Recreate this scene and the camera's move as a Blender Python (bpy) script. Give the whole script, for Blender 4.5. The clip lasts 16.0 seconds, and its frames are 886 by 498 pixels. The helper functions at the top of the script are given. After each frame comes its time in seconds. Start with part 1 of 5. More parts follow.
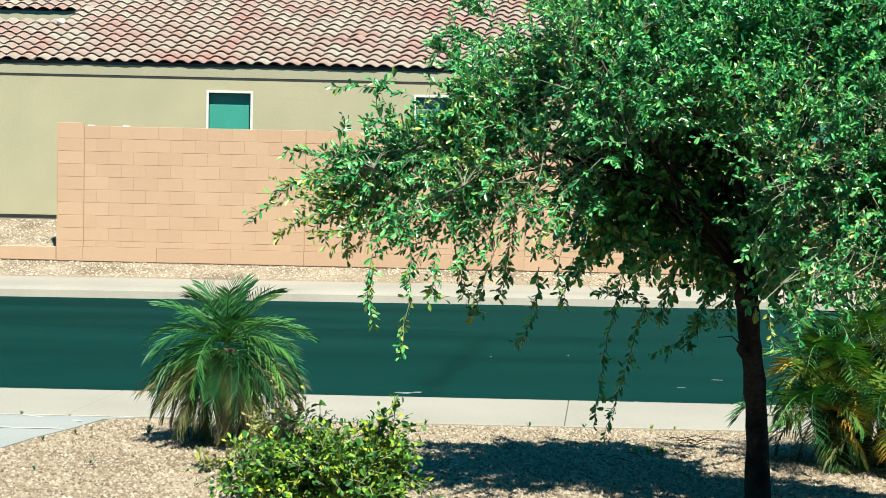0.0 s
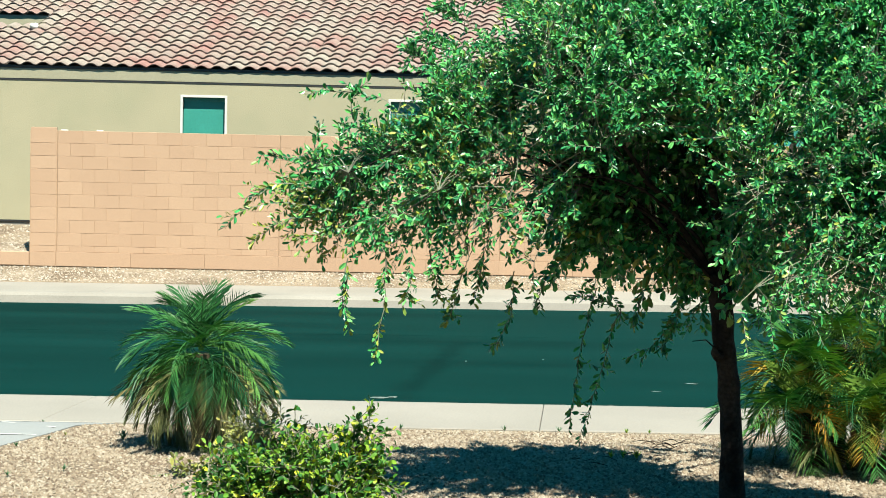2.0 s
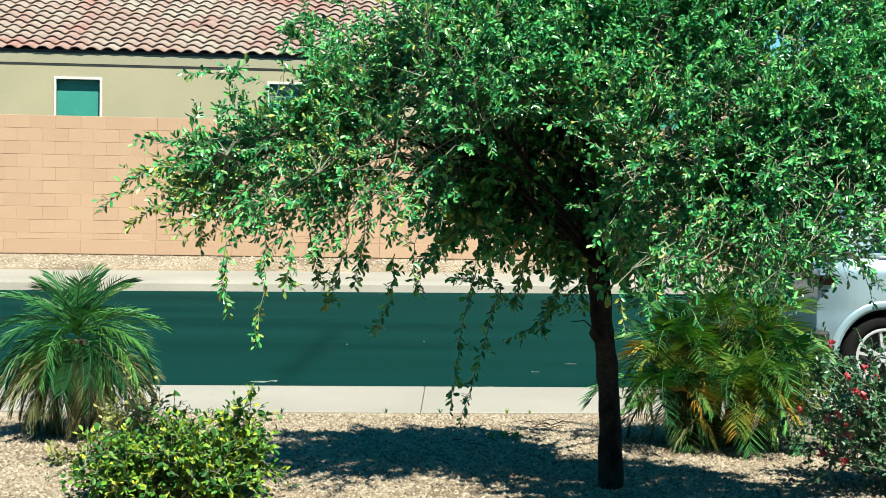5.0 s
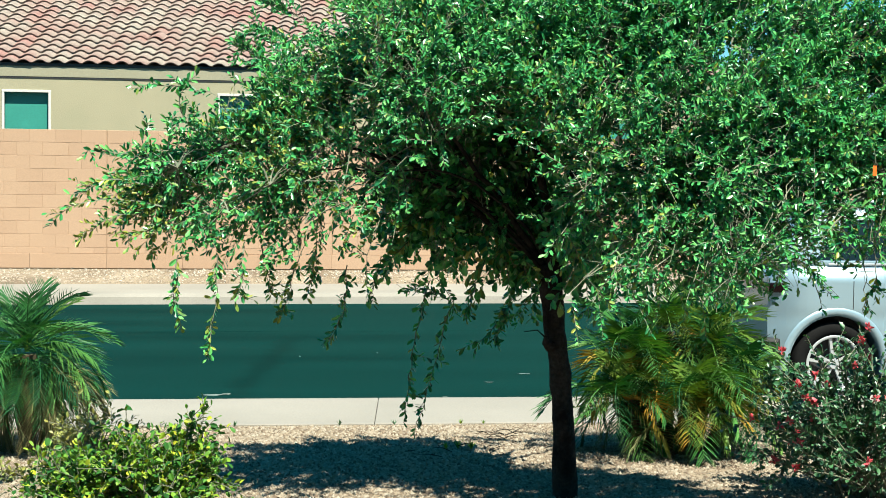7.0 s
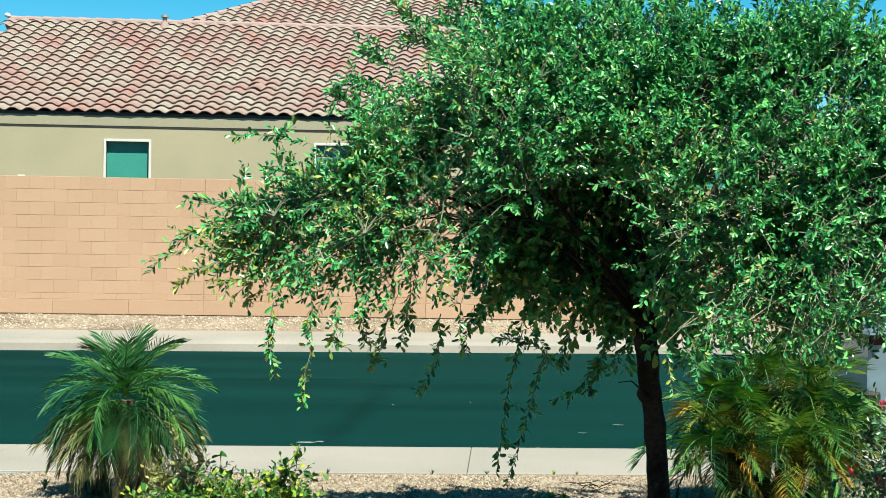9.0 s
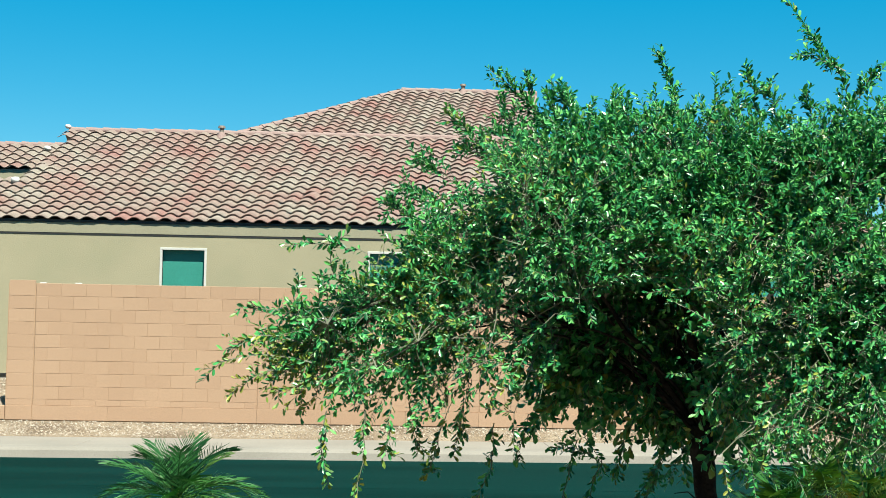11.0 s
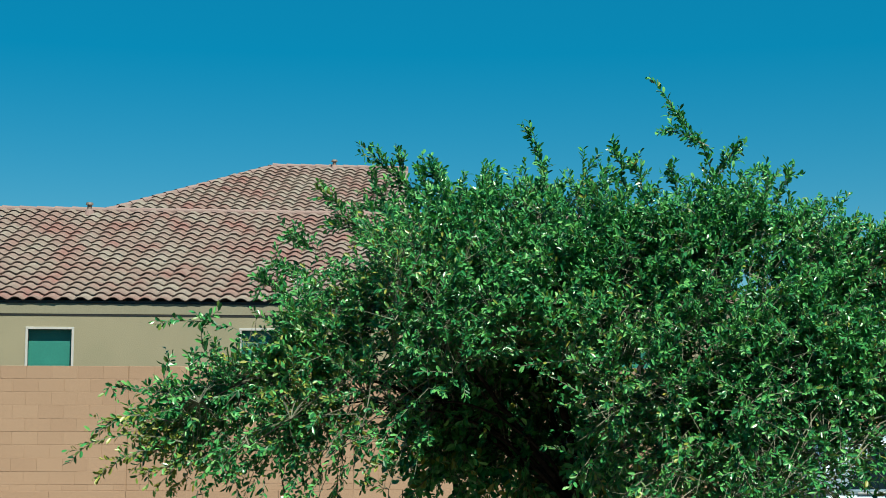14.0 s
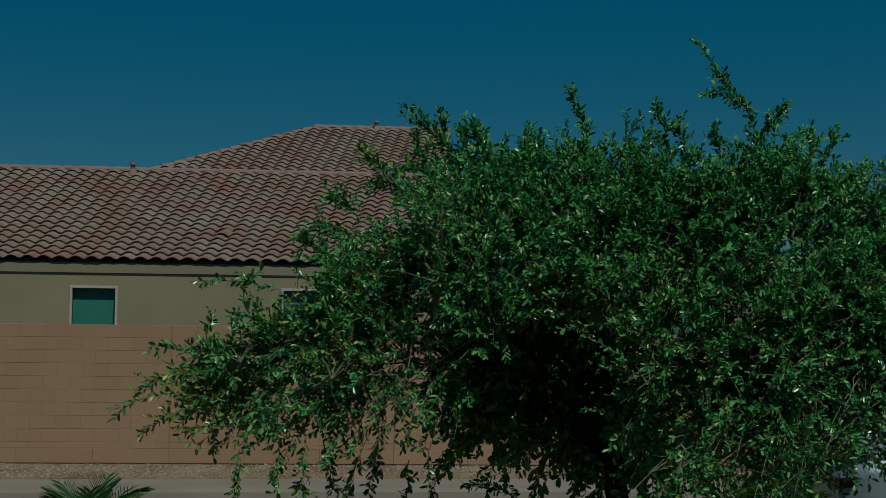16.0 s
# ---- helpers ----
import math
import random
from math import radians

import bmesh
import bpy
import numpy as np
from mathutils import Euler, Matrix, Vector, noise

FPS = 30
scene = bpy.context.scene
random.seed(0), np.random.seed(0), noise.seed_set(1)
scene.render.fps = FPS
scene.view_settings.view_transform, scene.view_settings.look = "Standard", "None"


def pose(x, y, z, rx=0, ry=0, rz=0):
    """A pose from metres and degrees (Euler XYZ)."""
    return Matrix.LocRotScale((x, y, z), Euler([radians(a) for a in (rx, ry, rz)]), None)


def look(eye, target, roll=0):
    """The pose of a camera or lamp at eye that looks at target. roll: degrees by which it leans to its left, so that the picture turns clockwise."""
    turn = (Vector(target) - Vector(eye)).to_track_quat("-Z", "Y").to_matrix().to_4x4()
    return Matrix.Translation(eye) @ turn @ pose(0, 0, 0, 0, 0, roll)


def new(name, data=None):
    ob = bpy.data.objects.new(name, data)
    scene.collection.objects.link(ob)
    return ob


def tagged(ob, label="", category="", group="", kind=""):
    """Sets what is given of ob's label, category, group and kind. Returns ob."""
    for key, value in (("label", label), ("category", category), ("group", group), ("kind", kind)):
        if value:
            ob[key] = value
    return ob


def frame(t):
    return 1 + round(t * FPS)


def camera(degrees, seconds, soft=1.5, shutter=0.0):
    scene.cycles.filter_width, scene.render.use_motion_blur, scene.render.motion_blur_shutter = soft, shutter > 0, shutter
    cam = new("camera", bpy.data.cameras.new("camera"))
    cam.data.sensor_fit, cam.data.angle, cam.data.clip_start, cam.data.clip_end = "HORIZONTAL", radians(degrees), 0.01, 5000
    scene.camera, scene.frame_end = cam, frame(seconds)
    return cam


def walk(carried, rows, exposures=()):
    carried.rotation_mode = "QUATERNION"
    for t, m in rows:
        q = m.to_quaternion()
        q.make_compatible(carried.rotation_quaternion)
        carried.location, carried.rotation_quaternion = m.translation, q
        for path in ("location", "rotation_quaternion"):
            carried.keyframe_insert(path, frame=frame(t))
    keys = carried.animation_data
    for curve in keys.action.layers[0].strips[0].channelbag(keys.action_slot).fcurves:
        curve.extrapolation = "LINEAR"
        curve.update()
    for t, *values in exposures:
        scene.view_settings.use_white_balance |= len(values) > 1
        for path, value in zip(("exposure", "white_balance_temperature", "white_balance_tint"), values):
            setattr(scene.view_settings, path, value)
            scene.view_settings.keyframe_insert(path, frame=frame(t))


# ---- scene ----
EYE = Vector((0.0, 0.0, 1.97))
# seconds, turn to the right, tilt up, lean (degrees)
TURNS = (
    (0, 0.001, -2.802, 1.291),
    (0.5, 0.331, -2.752, 1.322),
    (1, 0.459, -2.695, 1.245),
    (1.5, 0.612, -2.635, 1.283),
    (2, 0.956, -2.609, 1.235),
    (2.5, 1.620, -2.677, 1.261),
    (3, 2.485, -2.832, 1.309),
    (3.5, 3.391, -2.996, 1.353),
    (4, 4.167, -3.168, 1.330),
    (6.3, 7.021, -3.092, 0.830),
    (6.5, 7.192, -2.956, 0.795),
    (7, 7.361, -2.735, 0.744),
    (7.5, 7.059, -2.450, 0.664),
    (8, 6.240, -2.086, 0.652),
    (8.5, 5.059, -1.577, 0.758),
    (9, 3.745, -0.908, 0.966),
    (9.5, 2.517, 0.005, 1.429),
    (9.7, 2.079, 0.398, 1.500),
    (11.8, 1.624, 4.682, 0.960),
    (12, 2.078, 4.980, 0.886),
    (12.5, 3.482, 5.610, 0.543),
    (13, 4.911, 5.964, 0.259),
    (13.5, 5.951, 6.134, 0.156),
    (14, 6.499, 6.112, 0.067),
    (14.5, 6.658, 5.998, 0.129),
    (15, 6.512, 5.815, 0.229),
    (15.5, 5.950, 5.386, 0.328),
    (16, 4.915, 4.639, 0.571),
)


def aim(turn, tilt, lean):
    a, b = radians(turn), radians(tilt)
    way = Vector((math.sin(a) * math.cos(b), math.cos(a) * math.cos(b), math.sin(b)))
    return look(EYE, EYE + way, lean)


cam = camera(2 * math.degrees(math.atan(784 / 2650)), 16.0, soft=0.6)
walk(cam, [(t, aim(a, b, c)) for t, a, b, c in TURNS],
     exposures=[(t, e, 6500, 0) for t, e in ((0, 1.70), (8, 1.70), (9.5, 1.50), (12, 1.41), (12.5, 1.34), (13, 1.22), (14, 0.87), (14.5, 0.54), (15, 0.19), (15.5, -0.30), (16, -1.01))])

# ---- light ----
SUN_TO = Vector((0.17, -0.49, 0.85)).normalized()
world = bpy.data.worlds.new("sky")
scene.world = world
world.use_nodes = True
wn = world.node_tree
wn.nodes.clear()
sky = wn.nodes.new("ShaderNodeTexSky")
sky.sky_type, sky.sun_disc = "NISHITA", False
sky.sun_elevation = math.asin(SUN_TO.z)
sky.sun_rotation = math.atan2(SUN_TO.x, SUN_TO.y)
sky.air_density, sky.dust_density, sky.ozone_density, sky.altitude = 1.0, 0.0, 1.2, 1200
hue = wn.nodes.new("ShaderNodeHueSaturation")
hue.inputs["Hue"].default_value = 0.483
hue.inputs["Saturation"].default_value = 1.64
bg = wn.nodes.new("ShaderNodeBackground")
bg.inputs["Strength"].default_value = 0.049
wout = wn.nodes.new("ShaderNodeOutputWorld")
haze = wn.nodes.new("ShaderNodeMix")
haze.data_type = "RGBA"
haze.inputs[0].default_value = 0.38
haze.inputs[7].default_value = (0.30, 3.2, 5.75, 1)
wn.links.new(sky.outputs[0], hue.inputs["Color"])
wn.links.new(hue.outputs[0], haze.inputs[6])
wn.links.new(haze.outputs[2], bg.inputs["Color"])
wn.links.new(bg.outputs[0], wout.inputs["Surface"])
sun_data = bpy.data.lights.new("sun", "SUN")
sun_data.energy, sun_data.angle, sun_data.color = 5.0, radians(0.53), (1.0, 0.94, 0.84)
sun = new("sun", sun_data)
sun.matrix_world = look(SUN_TO * 40, (0, 0, 0))


# ---- materials ----
def surface(name, colours, rough=0.8, scale=3.0, fine=60.0, grain=0.25, bump=0.3, depth=0.004, metal=0.0,
            spread="", amount=0.0, hue_amount=0.0, coords="position", translucent=None, spec=0.5, coat=0.0, stretch=(1, 1, 1)):
    """A node material: a ramp of colours over a coarse noise, a fine grain, and a difference from piece to piece."""
    m = bpy.data.materials.new(name)
    m.use_nodes = True
    nt = m.node_tree
    nt.nodes.clear()
    out = nt.nodes.new("ShaderNodeOutputMaterial")
    bsdf = nt.nodes.new("ShaderNodeBsdfPrincipled")
    if coords == "position":
        where = nt.nodes.new("ShaderNodeNewGeometry").outputs["Position"]
    else:
        where = nt.nodes.new("ShaderNodeTexCoord").outputs["Object"]
    if stretch != (1, 1, 1):
        turn = nt.nodes.new("ShaderNodeVectorMath")
        turn.operation = "MULTIPLY"
        turn.inputs[1].default_value = stretch
        nt.links.new(where, turn.inputs[0])
        wide = turn.outputs[0]
    else:
        wide = where
    big = nt.nodes.new("ShaderNodeTexNoise")
    big.inputs["Scale"].default_value, big.inputs["Detail"].default_value = scale, 4
    nt.links.new(wide, big.inputs["Vector"])
    small = nt.nodes.new("ShaderNodeTexNoise")
    small.inputs["Scale"].default_value, small.inputs["Detail"].default_value = fine, 3
    nt.links.new(where, small.inputs["Vector"])
    ramp = nt.nodes.new("ShaderNodeValToRGB")
    factor = big.outputs["Fac"]
    pick = None
    if spread == "object":
        pick = nt.nodes.new("ShaderNodeObjectInfo").outputs["Random"]
    elif spread == "island":
        pick = nt.nodes.new("ShaderNodeNewGeometry").outputs["Random Per Island"]
    if pick is not None:
        blend = nt.nodes.new("ShaderNodeMix")
        blend.inputs[0].default_value = amount
        nt.links.new(factor, blend.inputs[2])
        nt.links.new(pick, blend.inputs[3])
        factor = blend.outputs[0]
    nt.links.new(factor, ramp.inputs["Fac"])
    lo, hi = (0.32, 0.68) if amount < 0.5 else (0.08, 0.92)
    el = ramp.color_ramp.elements
    while len(el) < len(colours):
        el.new(0.5)
    for n, c in enumerate(colours):
        el[n].position = lo + (hi - lo) * n / max(1, len(colours) - 1)
        el[n].color = (*c, 1)
    shade = nt.nodes.new("ShaderNodeMapRange")
    shade.inputs[1].default_value, shade.inputs[2].default_value = 0.3, 0.7
    shade.inputs[3].default_value, shade.inputs[4].default_value = 1 - grain, 1 + grain
    nt.links.new(small.outputs["Fac"], shade.inputs[0])
    mult = nt.nodes.new("ShaderNodeMix")
    mult.data_type, mult.blend_type = "RGBA", "MULTIPLY"
    mult.inputs[0].default_value = 1.0
    nt.links.new(ramp.outputs["Color"], mult.inputs[6])
    nt.links.new(shade.outputs[0], mult.inputs[7])
    colour = mult.outputs[2]
    nt.links.new(colour, bsdf.inputs["Base Color"])
    bsdf.inputs["Roughness"].default_value = rough
    bsdf.inputs["Metallic"].default_value = metal
    bsdf.inputs["Specular IOR Level"].default_value = spec
    bsdf.inputs["Coat Weight"].default_value = coat
    if bump > 0:
        bp = nt.nodes.new("ShaderNodeBump")
        bp.inputs["Strength"].default_value, bp.inputs["Distance"].default_value = bump, depth
        nt.links.new(small.outputs["Fac"], bp.inputs["Height"])
        nt.links.new(bp.outputs["Normal"], bsdf.inputs["Normal"])
    last = bsdf.outputs[0]
    if translucent:
        tr = nt.nodes.new("ShaderNodeBsdfTranslucent")
        tint = nt.nodes.new("ShaderNodeMix")
        tint.data_type, tint.blend_type = "RGBA", "MULTIPLY"
        tint.inputs[0].default_value = 1.0
        nt.links.new(colour, tint.inputs[6])
        tint.inputs[7].default_value = (*translucent, 1)
        nt.links.new(tint.outputs[2], tr.inputs["Color"])
        mixed = nt.nodes.new("ShaderNodeMixShader")
        mixed.inputs[0].default_value = 0.11
        nt.links.new(last, mixed.inputs[1])
        nt.links.new(tr.outputs[0], mixed.inputs[2])
        last = mixed.outputs[0]
    nt.links.new(last, out.inputs["Surface"])
    return m


GRAVEL = surface("gravel_bed", [(0.085, 0.058, 0.036), (0.15, 0.112, 0.076), (0.2, 0.16, 0.116)], 0.95, 1.2, 45, 0.45, 0.8, 0.02)
STONES = surface("gravel_stones", [(0.075, 0.05, 0.033), (0.15, 0.113, 0.078), (0.2, 0.163, 0.12), (0.25, 0.218, 0.172)], 0.9, 1.0, 90, 0.2, 0.3, 0.003, spread="island", amount=0.85)
BANK_STONES = surface("pale_gravel_stones", [(0.15, 0.11, 0.078), (0.215, 0.172, 0.13), (0.26, 0.218, 0.172), (0.31, 0.275, 0.23)], 0.9, 1.0, 90, 0.2, 0.3, 0.003, spread="island", amount=0.85)
ASPHALT = surface("asphalt", [(0.0010, 0.0132, 0.0118), (0.0016, 0.0172, 0.0153), (0.0020, 0.0197, 0.0177)], 0.9, 0.9, 120, 0.3, 0.4, 0.004, spec=0.02, stretch=(0.12, 1, 1))
CONCRETE = surface("concrete", [(0.16, 0.145, 0.124), (0.19, 0.172, 0.148)], 0.9, 0.8, 70, 0.12, 0.25, 0.003)
DRIVE = surface("drive_concrete", [(0.1533, 0.1566, 0.1533), (0.1829, 0.1861, 0.1829)], 0.88, 0.9, 80, 0.1, 0.2, 0.003)
SEAM = surface("pale_joint_filler", [(0.3895, 0.378, 0.3542), (0.4248, 0.4133, 0.3895)], 0.9, 3, 50, 0.1, 0)
BLOCK = surface("painted_block", [(0.283, 0.181, 0.117), (0.304, 0.198, 0.129)], 0.92, 1.1, 75, 0.12, 0.5, 0.004, spread="object", amount=0.4)
JOINT = surface("dark_joint", [(0.165, 0.1, 0.063), (0.2, 0.127, 0.08)], 0.95, 4, 60, 0.2, 0)
MORTAR = surface("block_mortar", [(0.2803, 0.1775, 0.1092), (0.3141, 0.2032, 0.1261)], 0.95, 2.0, 80, 0.15, 0.4, 0.004)
STUCCO = surface("stucco", [(0.2084, 0.1952, 0.127), (0.2322, 0.2091, 0.1382), (0.2466, 0.2214, 0.1462)], 0.95, 0.7, 60, 0.10, 0.5, 0.006)
FASCIA = surface("painted_fascia", [(0.185, 0.172, 0.117), (0.205, 0.19, 0.13)], 0.8, 1.2, 40, 0.08, 0.15)
TILE = surface("clay_tile", [(0.17, 0.087, 0.075), (0.166, 0.112, 0.096), (0.172, 0.136, 0.115), (0.188, 0.163, 0.137)], 0.85, 1.1, 35, 0.2, 0.3, 0.004, spread="island", amount=0.15)
TILE_PIECE = surface("clay_tile_piece", [(0.17, 0.087, 0.075), (0.166, 0.112, 0.096), (0.172, 0.136, 0.115), (0.188, 0.163, 0.137)], 0.85, 1.1, 35, 0.2, 0.3, 0.004, spread="object", amount=0.15)
RIDGE = surface("ridge_tile", [(0.18, 0.118, 0.108), (0.205, 0.146, 0.134)], 0.85, 1.5, 40, 0.15, 0.2)
WHITE = surface("white_paint", [(0.3671, 0.3623, 0.3375), (0.3967, 0.392, 0.372)], 0.5, 4, 50, 0.05, 0.05)
BLIND = surface("teal_blind", [(0.01515, 0.1487, 0.1164), (0.01998, 0.1688, 0.1315)], 0.55, 2.5, 40, 0.06, 0.05)
BARK = surface("bark", [(0.007, 0.0062, 0.006), (0.03, 0.026, 0.022)], 0.95, 9, 55, 0.4, 1.0, 0.012, spec=0.1)
TWIG = surface("twig_bark", [(0.07, 0.075, 0.05), (0.17, 0.175, 0.125)], 0.9, 6, 60, 0.2, 0.2)
LEAF = surface("tree_leaf", [(0.007, 0.056, 0.022), (0.020, 0.142, 0.046), (0.056, 0.252, 0.068), (0.136, 0.345, 0.094)], 0.30, 1.5, 30, 0.15, 0, spread="island", amount=0.8, spec=0.34, translucent=(1.6, 2.0, 0.8))
# leaf copy with sunlight shining through put into its yellow-green
LEAF_PALE = surface("tree_leaf_pale", [(0.045, 0.115, 0.026), (0.125, 0.19, 0.03), (0.24, 0.245, 0.04)], 0.42, 2.5, 30, 0.15, 0, spread="island", amount=0.8, translucent=(1.6, 1.7, 0.6))
SCUFF = surface("chalky_scuff", [(0.0492, 0.0738, 0.0656), (0.1312, 0.1476, 0.1312)], 0.95, 18, 60, 0.3, 0)
TAR = surface("tar_seam", [(0.0013, 0.0148, 0.0123), (0.0017, 0.0168, 0.014)], 0.9, 2, 60, 0.3, 0.2, spec=0.0)
FROND = surface("palm_leaf", [(0.008, 0.052, 0.018), (0.018, 0.090, 0.025), (0.036, 0.128, 0.029), (0.085, 0.175, 0.032)], 0.5, 2.0, 25, 0.15, 0, spread="object", amount=0.8, spec=0.3, translucent=(1.5, 1.8, 0.5))
# yellow-green of the palm's heart; on fronds the colour stands for sunlight
FROND_FRESH_SUNLIT = surface("palm_leaf_fresh_sunlit", [(0.07, 0.16, 0.03), (0.14, 0.23, 0.036), (0.2, 0.26, 0.036)], 0.5, 2.0, 25, 0.15, 0, spread="object", amount=0.7, translucent=(1.4, 1.6, 0.5))
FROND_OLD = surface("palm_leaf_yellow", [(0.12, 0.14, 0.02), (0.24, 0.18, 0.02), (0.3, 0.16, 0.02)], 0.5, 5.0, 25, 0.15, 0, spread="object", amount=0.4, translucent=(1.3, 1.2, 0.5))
FROND_DRY = surface("palm_leaf_dry", [(0.045, 0.066, 0.018), (0.085, 0.088, 0.026), (0.125, 0.088, 0.03)], 0.8, 5.0, 25, 0.2, 0, spread="object", amount=0.5)
PALM_BARK = surface("palm_bark", [(0.05, 0.032, 0.02), (0.14, 0.09, 0.05)], 0.95, 14, 50, 0.3, 0.8, 0.01)
BUSH = surface("bush_leaf", [(0.006, 0.036, 0.009), (0.018, 0.078, 0.012), (0.052, 0.142, 0.017), (0.13, 0.22, 0.020), (0.34, 0.32, 0.024)], 0.5, 4, 30, 0.12, 0, spread="island", amount=0.7, spec=0.2, translucent=(1.5, 1.6, 0.5))
BUSH_DRY = surface("straggly_leaf", [(0.07675, 0.1073, 0.02657), (0.1692, 0.184, 0.03838), (0.2303, 0.2145, 0.05412)], 0.5, 4, 30, 0.12, 0, spread="island", amount=0.75, translucent=(1.3, 1.3, 0.6))
ROSE_LEAF = surface("flower_bush_leaf", [(0.010, 0.046, 0.022), (0.022, 0.08, 0.032), (0.045, 0.125, 0.045)], 0.4, 4, 30, 0.12, 0, spread="island", amount=0.75, translucent=(1.4, 1.7, 0.6))
PETAL = surface("red_petal", [(0.36, 0.028, 0.045), (0.46, 0.07, 0.085)], 0.5, 6, 30, 0.1, 0, spread="island", amount=0.6, translucent=(1.2, 0.8, 0.8))
CAR_PAINT = surface("silver_car_paint", [(0.185, 0.258, 0.3), (0.205, 0.278, 0.32)], 0.35, 1.0, 200, 0.03, 0, metal=0.3, coat=0.8)
GLASS_DARK = surface("tinted_glass", [(0.004, 0.009, 0.011), (0.006, 0.012, 0.014)], 0.05, 1.0, 20, 0.02, 0, spec=0.22)
RUBBER = surface("rubber", [(0.0027, 0.0027, 0.002925), (0.00495, 0.00495, 0.00495)], 0.85, 8, 60, 0.2, 0.2, spec=0.12)
BLACK_PLASTIC = surface("black_plastic", [(0.006, 0.006, 0.0066), (0.0096, 0.0096, 0.0102)], 0.6, 5, 80, 0.1, 0.1)
ALLOY = surface("alloy", [(0.45, 0.46, 0.47), (0.51, 0.52, 0.53)], 0.38, 3, 60, 0.05, 0, metal=0.6)
RED_LENS = surface("red_lens", [(0.003, 0.0012, 0.0012), (0.005, 0.002, 0.002)], 0.12, 3, 60, 0.05, 0, spec=0.15)
ORANGE = surface("orange_plastic", [(0.6, 0.085, 0.006), (0.66, 0.11, 0.008)], 0.5, 6, 40, 0.08, 0)
VENT = surface("vent_metal", [(0.16, 0.13, 0.11), (0.24, 0.19, 0.16)], 0.6, 6, 40, 0.1, 0.1, metal=0.3)



def oil_stain(m, x0, y0, x1, y1, width, strength):
    """Darkens a worn strip of a road surface from one place to another, with a ragged edge."""
    nt = m.node_tree
    bsdf = [n for n in nt.nodes if n.type == "BSDF_PRINCIPLED"][0]
    before = bsdf.inputs["Base Color"].links[0].from_socket
    where = nt.nodes.new("ShaderNodeNewGeometry").outputs["Position"]
    split = nt.nodes.new("ShaderNodeSeparateXYZ")
    nt.links.new(where, split.inputs[0])
    rag = nt.nodes.new("ShaderNodeTexNoise")
    rag.inputs["Scale"].default_value, rag.inputs["Detail"].default_value = 2.2, 5
    nt.links.new(where, rag.inputs["Vector"])

    def calc(kind, a, b=0.0, c=0.0):
        node = nt.nodes.new("ShaderNodeMath")
        node.operation = kind
        for n, q in enumerate((a, b, c)):
            if isinstance(q, float):
                node.inputs[n].default_value = q
            else:
                nt.links.new(q, node.inputs[n])
        return node.outputs[0]

    def ease(value, a, b):
        node = nt.nodes.new("ShaderNodeMapRange")
        node.interpolation_type = "SMOOTHSTEP"
        node.inputs[1].default_value, node.inputs[2].default_value = a, b
        nt.links.new(value, node.inputs[0])
        return node.outputs[0]
    slope = (x1 - x0) / (y1 - y0)
    centre = calc("MULTIPLY_ADD", split.outputs[1], slope, x0 - slope * y0)
    off = calc("ABSOLUTE", calc("SUBTRACT", split.outputs[0], centre))
    off = calc("SUBTRACT", calc("DIVIDE", off, width), calc("MULTIPLY", calc("SUBTRACT", rag.outputs["Fac"], 0.5), 2.5))
    f = calc("MULTIPLY", ease(off, 1.0, 0.0), calc("MULTIPLY", ease(split.outputs[1], y0 - 0.6, y0 + 0.6), ease(split.outputs[1], y1 + 0.8, y1 - 1.0)))
    mult = nt.nodes.new("ShaderNodeMix")
    mult.data_type, mult.blend_type = "RGBA", "MULTIPLY"
    nt.links.new(calc("MULTIPLY", f, strength), mult.inputs[0])
    nt.links.new(before, mult.inputs[6])
    mult.inputs[7].default_value = (0.25, 0.25, 0.25, 1)
    nt.links.new(mult.outputs[2], bsdf.inputs["Base Color"])


oil_stain(ASPHALT, -0.12, 13.4, 0.52, 18.2, 0.22, 0.32)

# ---- mesh helpers ----
def link(name, verts, faces, material, parent=None, label="", smooth=False):
    me = bpy.data.meshes.new(name)
    me.from_pydata([tuple(v) for v in verts], [], [tuple(f) for f in faces])
    me.materials.append(material)
    if smooth:
        me.polygons.foreach_set("use_smooth", [True] * len(me.polygons))
    me.update()
    ob = new(name, me)
    ob.parent = parent
    return tagged(ob, label) if label else ob


def part(name, bm, material, parent=None, label="", smooth=False):
    me = bpy.data.meshes.new(name)
    bm.to_mesh(me)
    bm.free()
    me.materials.append(material)
    if smooth:
        me.polygons.foreach_set("use_smooth", [True] * len(me.polygons))
    ob = new(name, me)
    ob.parent = parent
    return tagged(ob, label) if label else ob


def share(name, mesh, parent, m):
    ob = new(name, mesh)
    ob.parent = parent
    ob.matrix_local = m
    return ob


def empty(name, place, label, category, group="", kind=""):
    ob = new(name)
    ob.empty_display_size = 0.1
    ob.location = place
    return tagged(ob, label, category, group, kind)


def box(bm, x0, y0, z0, x1, y1, z1, bevel=0.0):
    m = Matrix.LocRotScale(((x0 + x1) / 2, (y0 + y1) / 2, (z0 + z1) / 2), None, (x1 - x0, y1 - y0, z1 - z0))
    made = bmesh.ops.create_cube(bm, size=1, matrix=m)["verts"]
    if bevel:
        edges = {e for v in made for e in v.link_edges}
        bmesh.ops.bevel(bm, geom=list(edges), offset=bevel, segments=2, affect="EDGES", profile=0.6)
    return bm


def box_part(name, corners, material, parent, bevel=0.0, label=""):
    return part(name, box(bmesh.new(), *corners, bevel), material, parent, label)


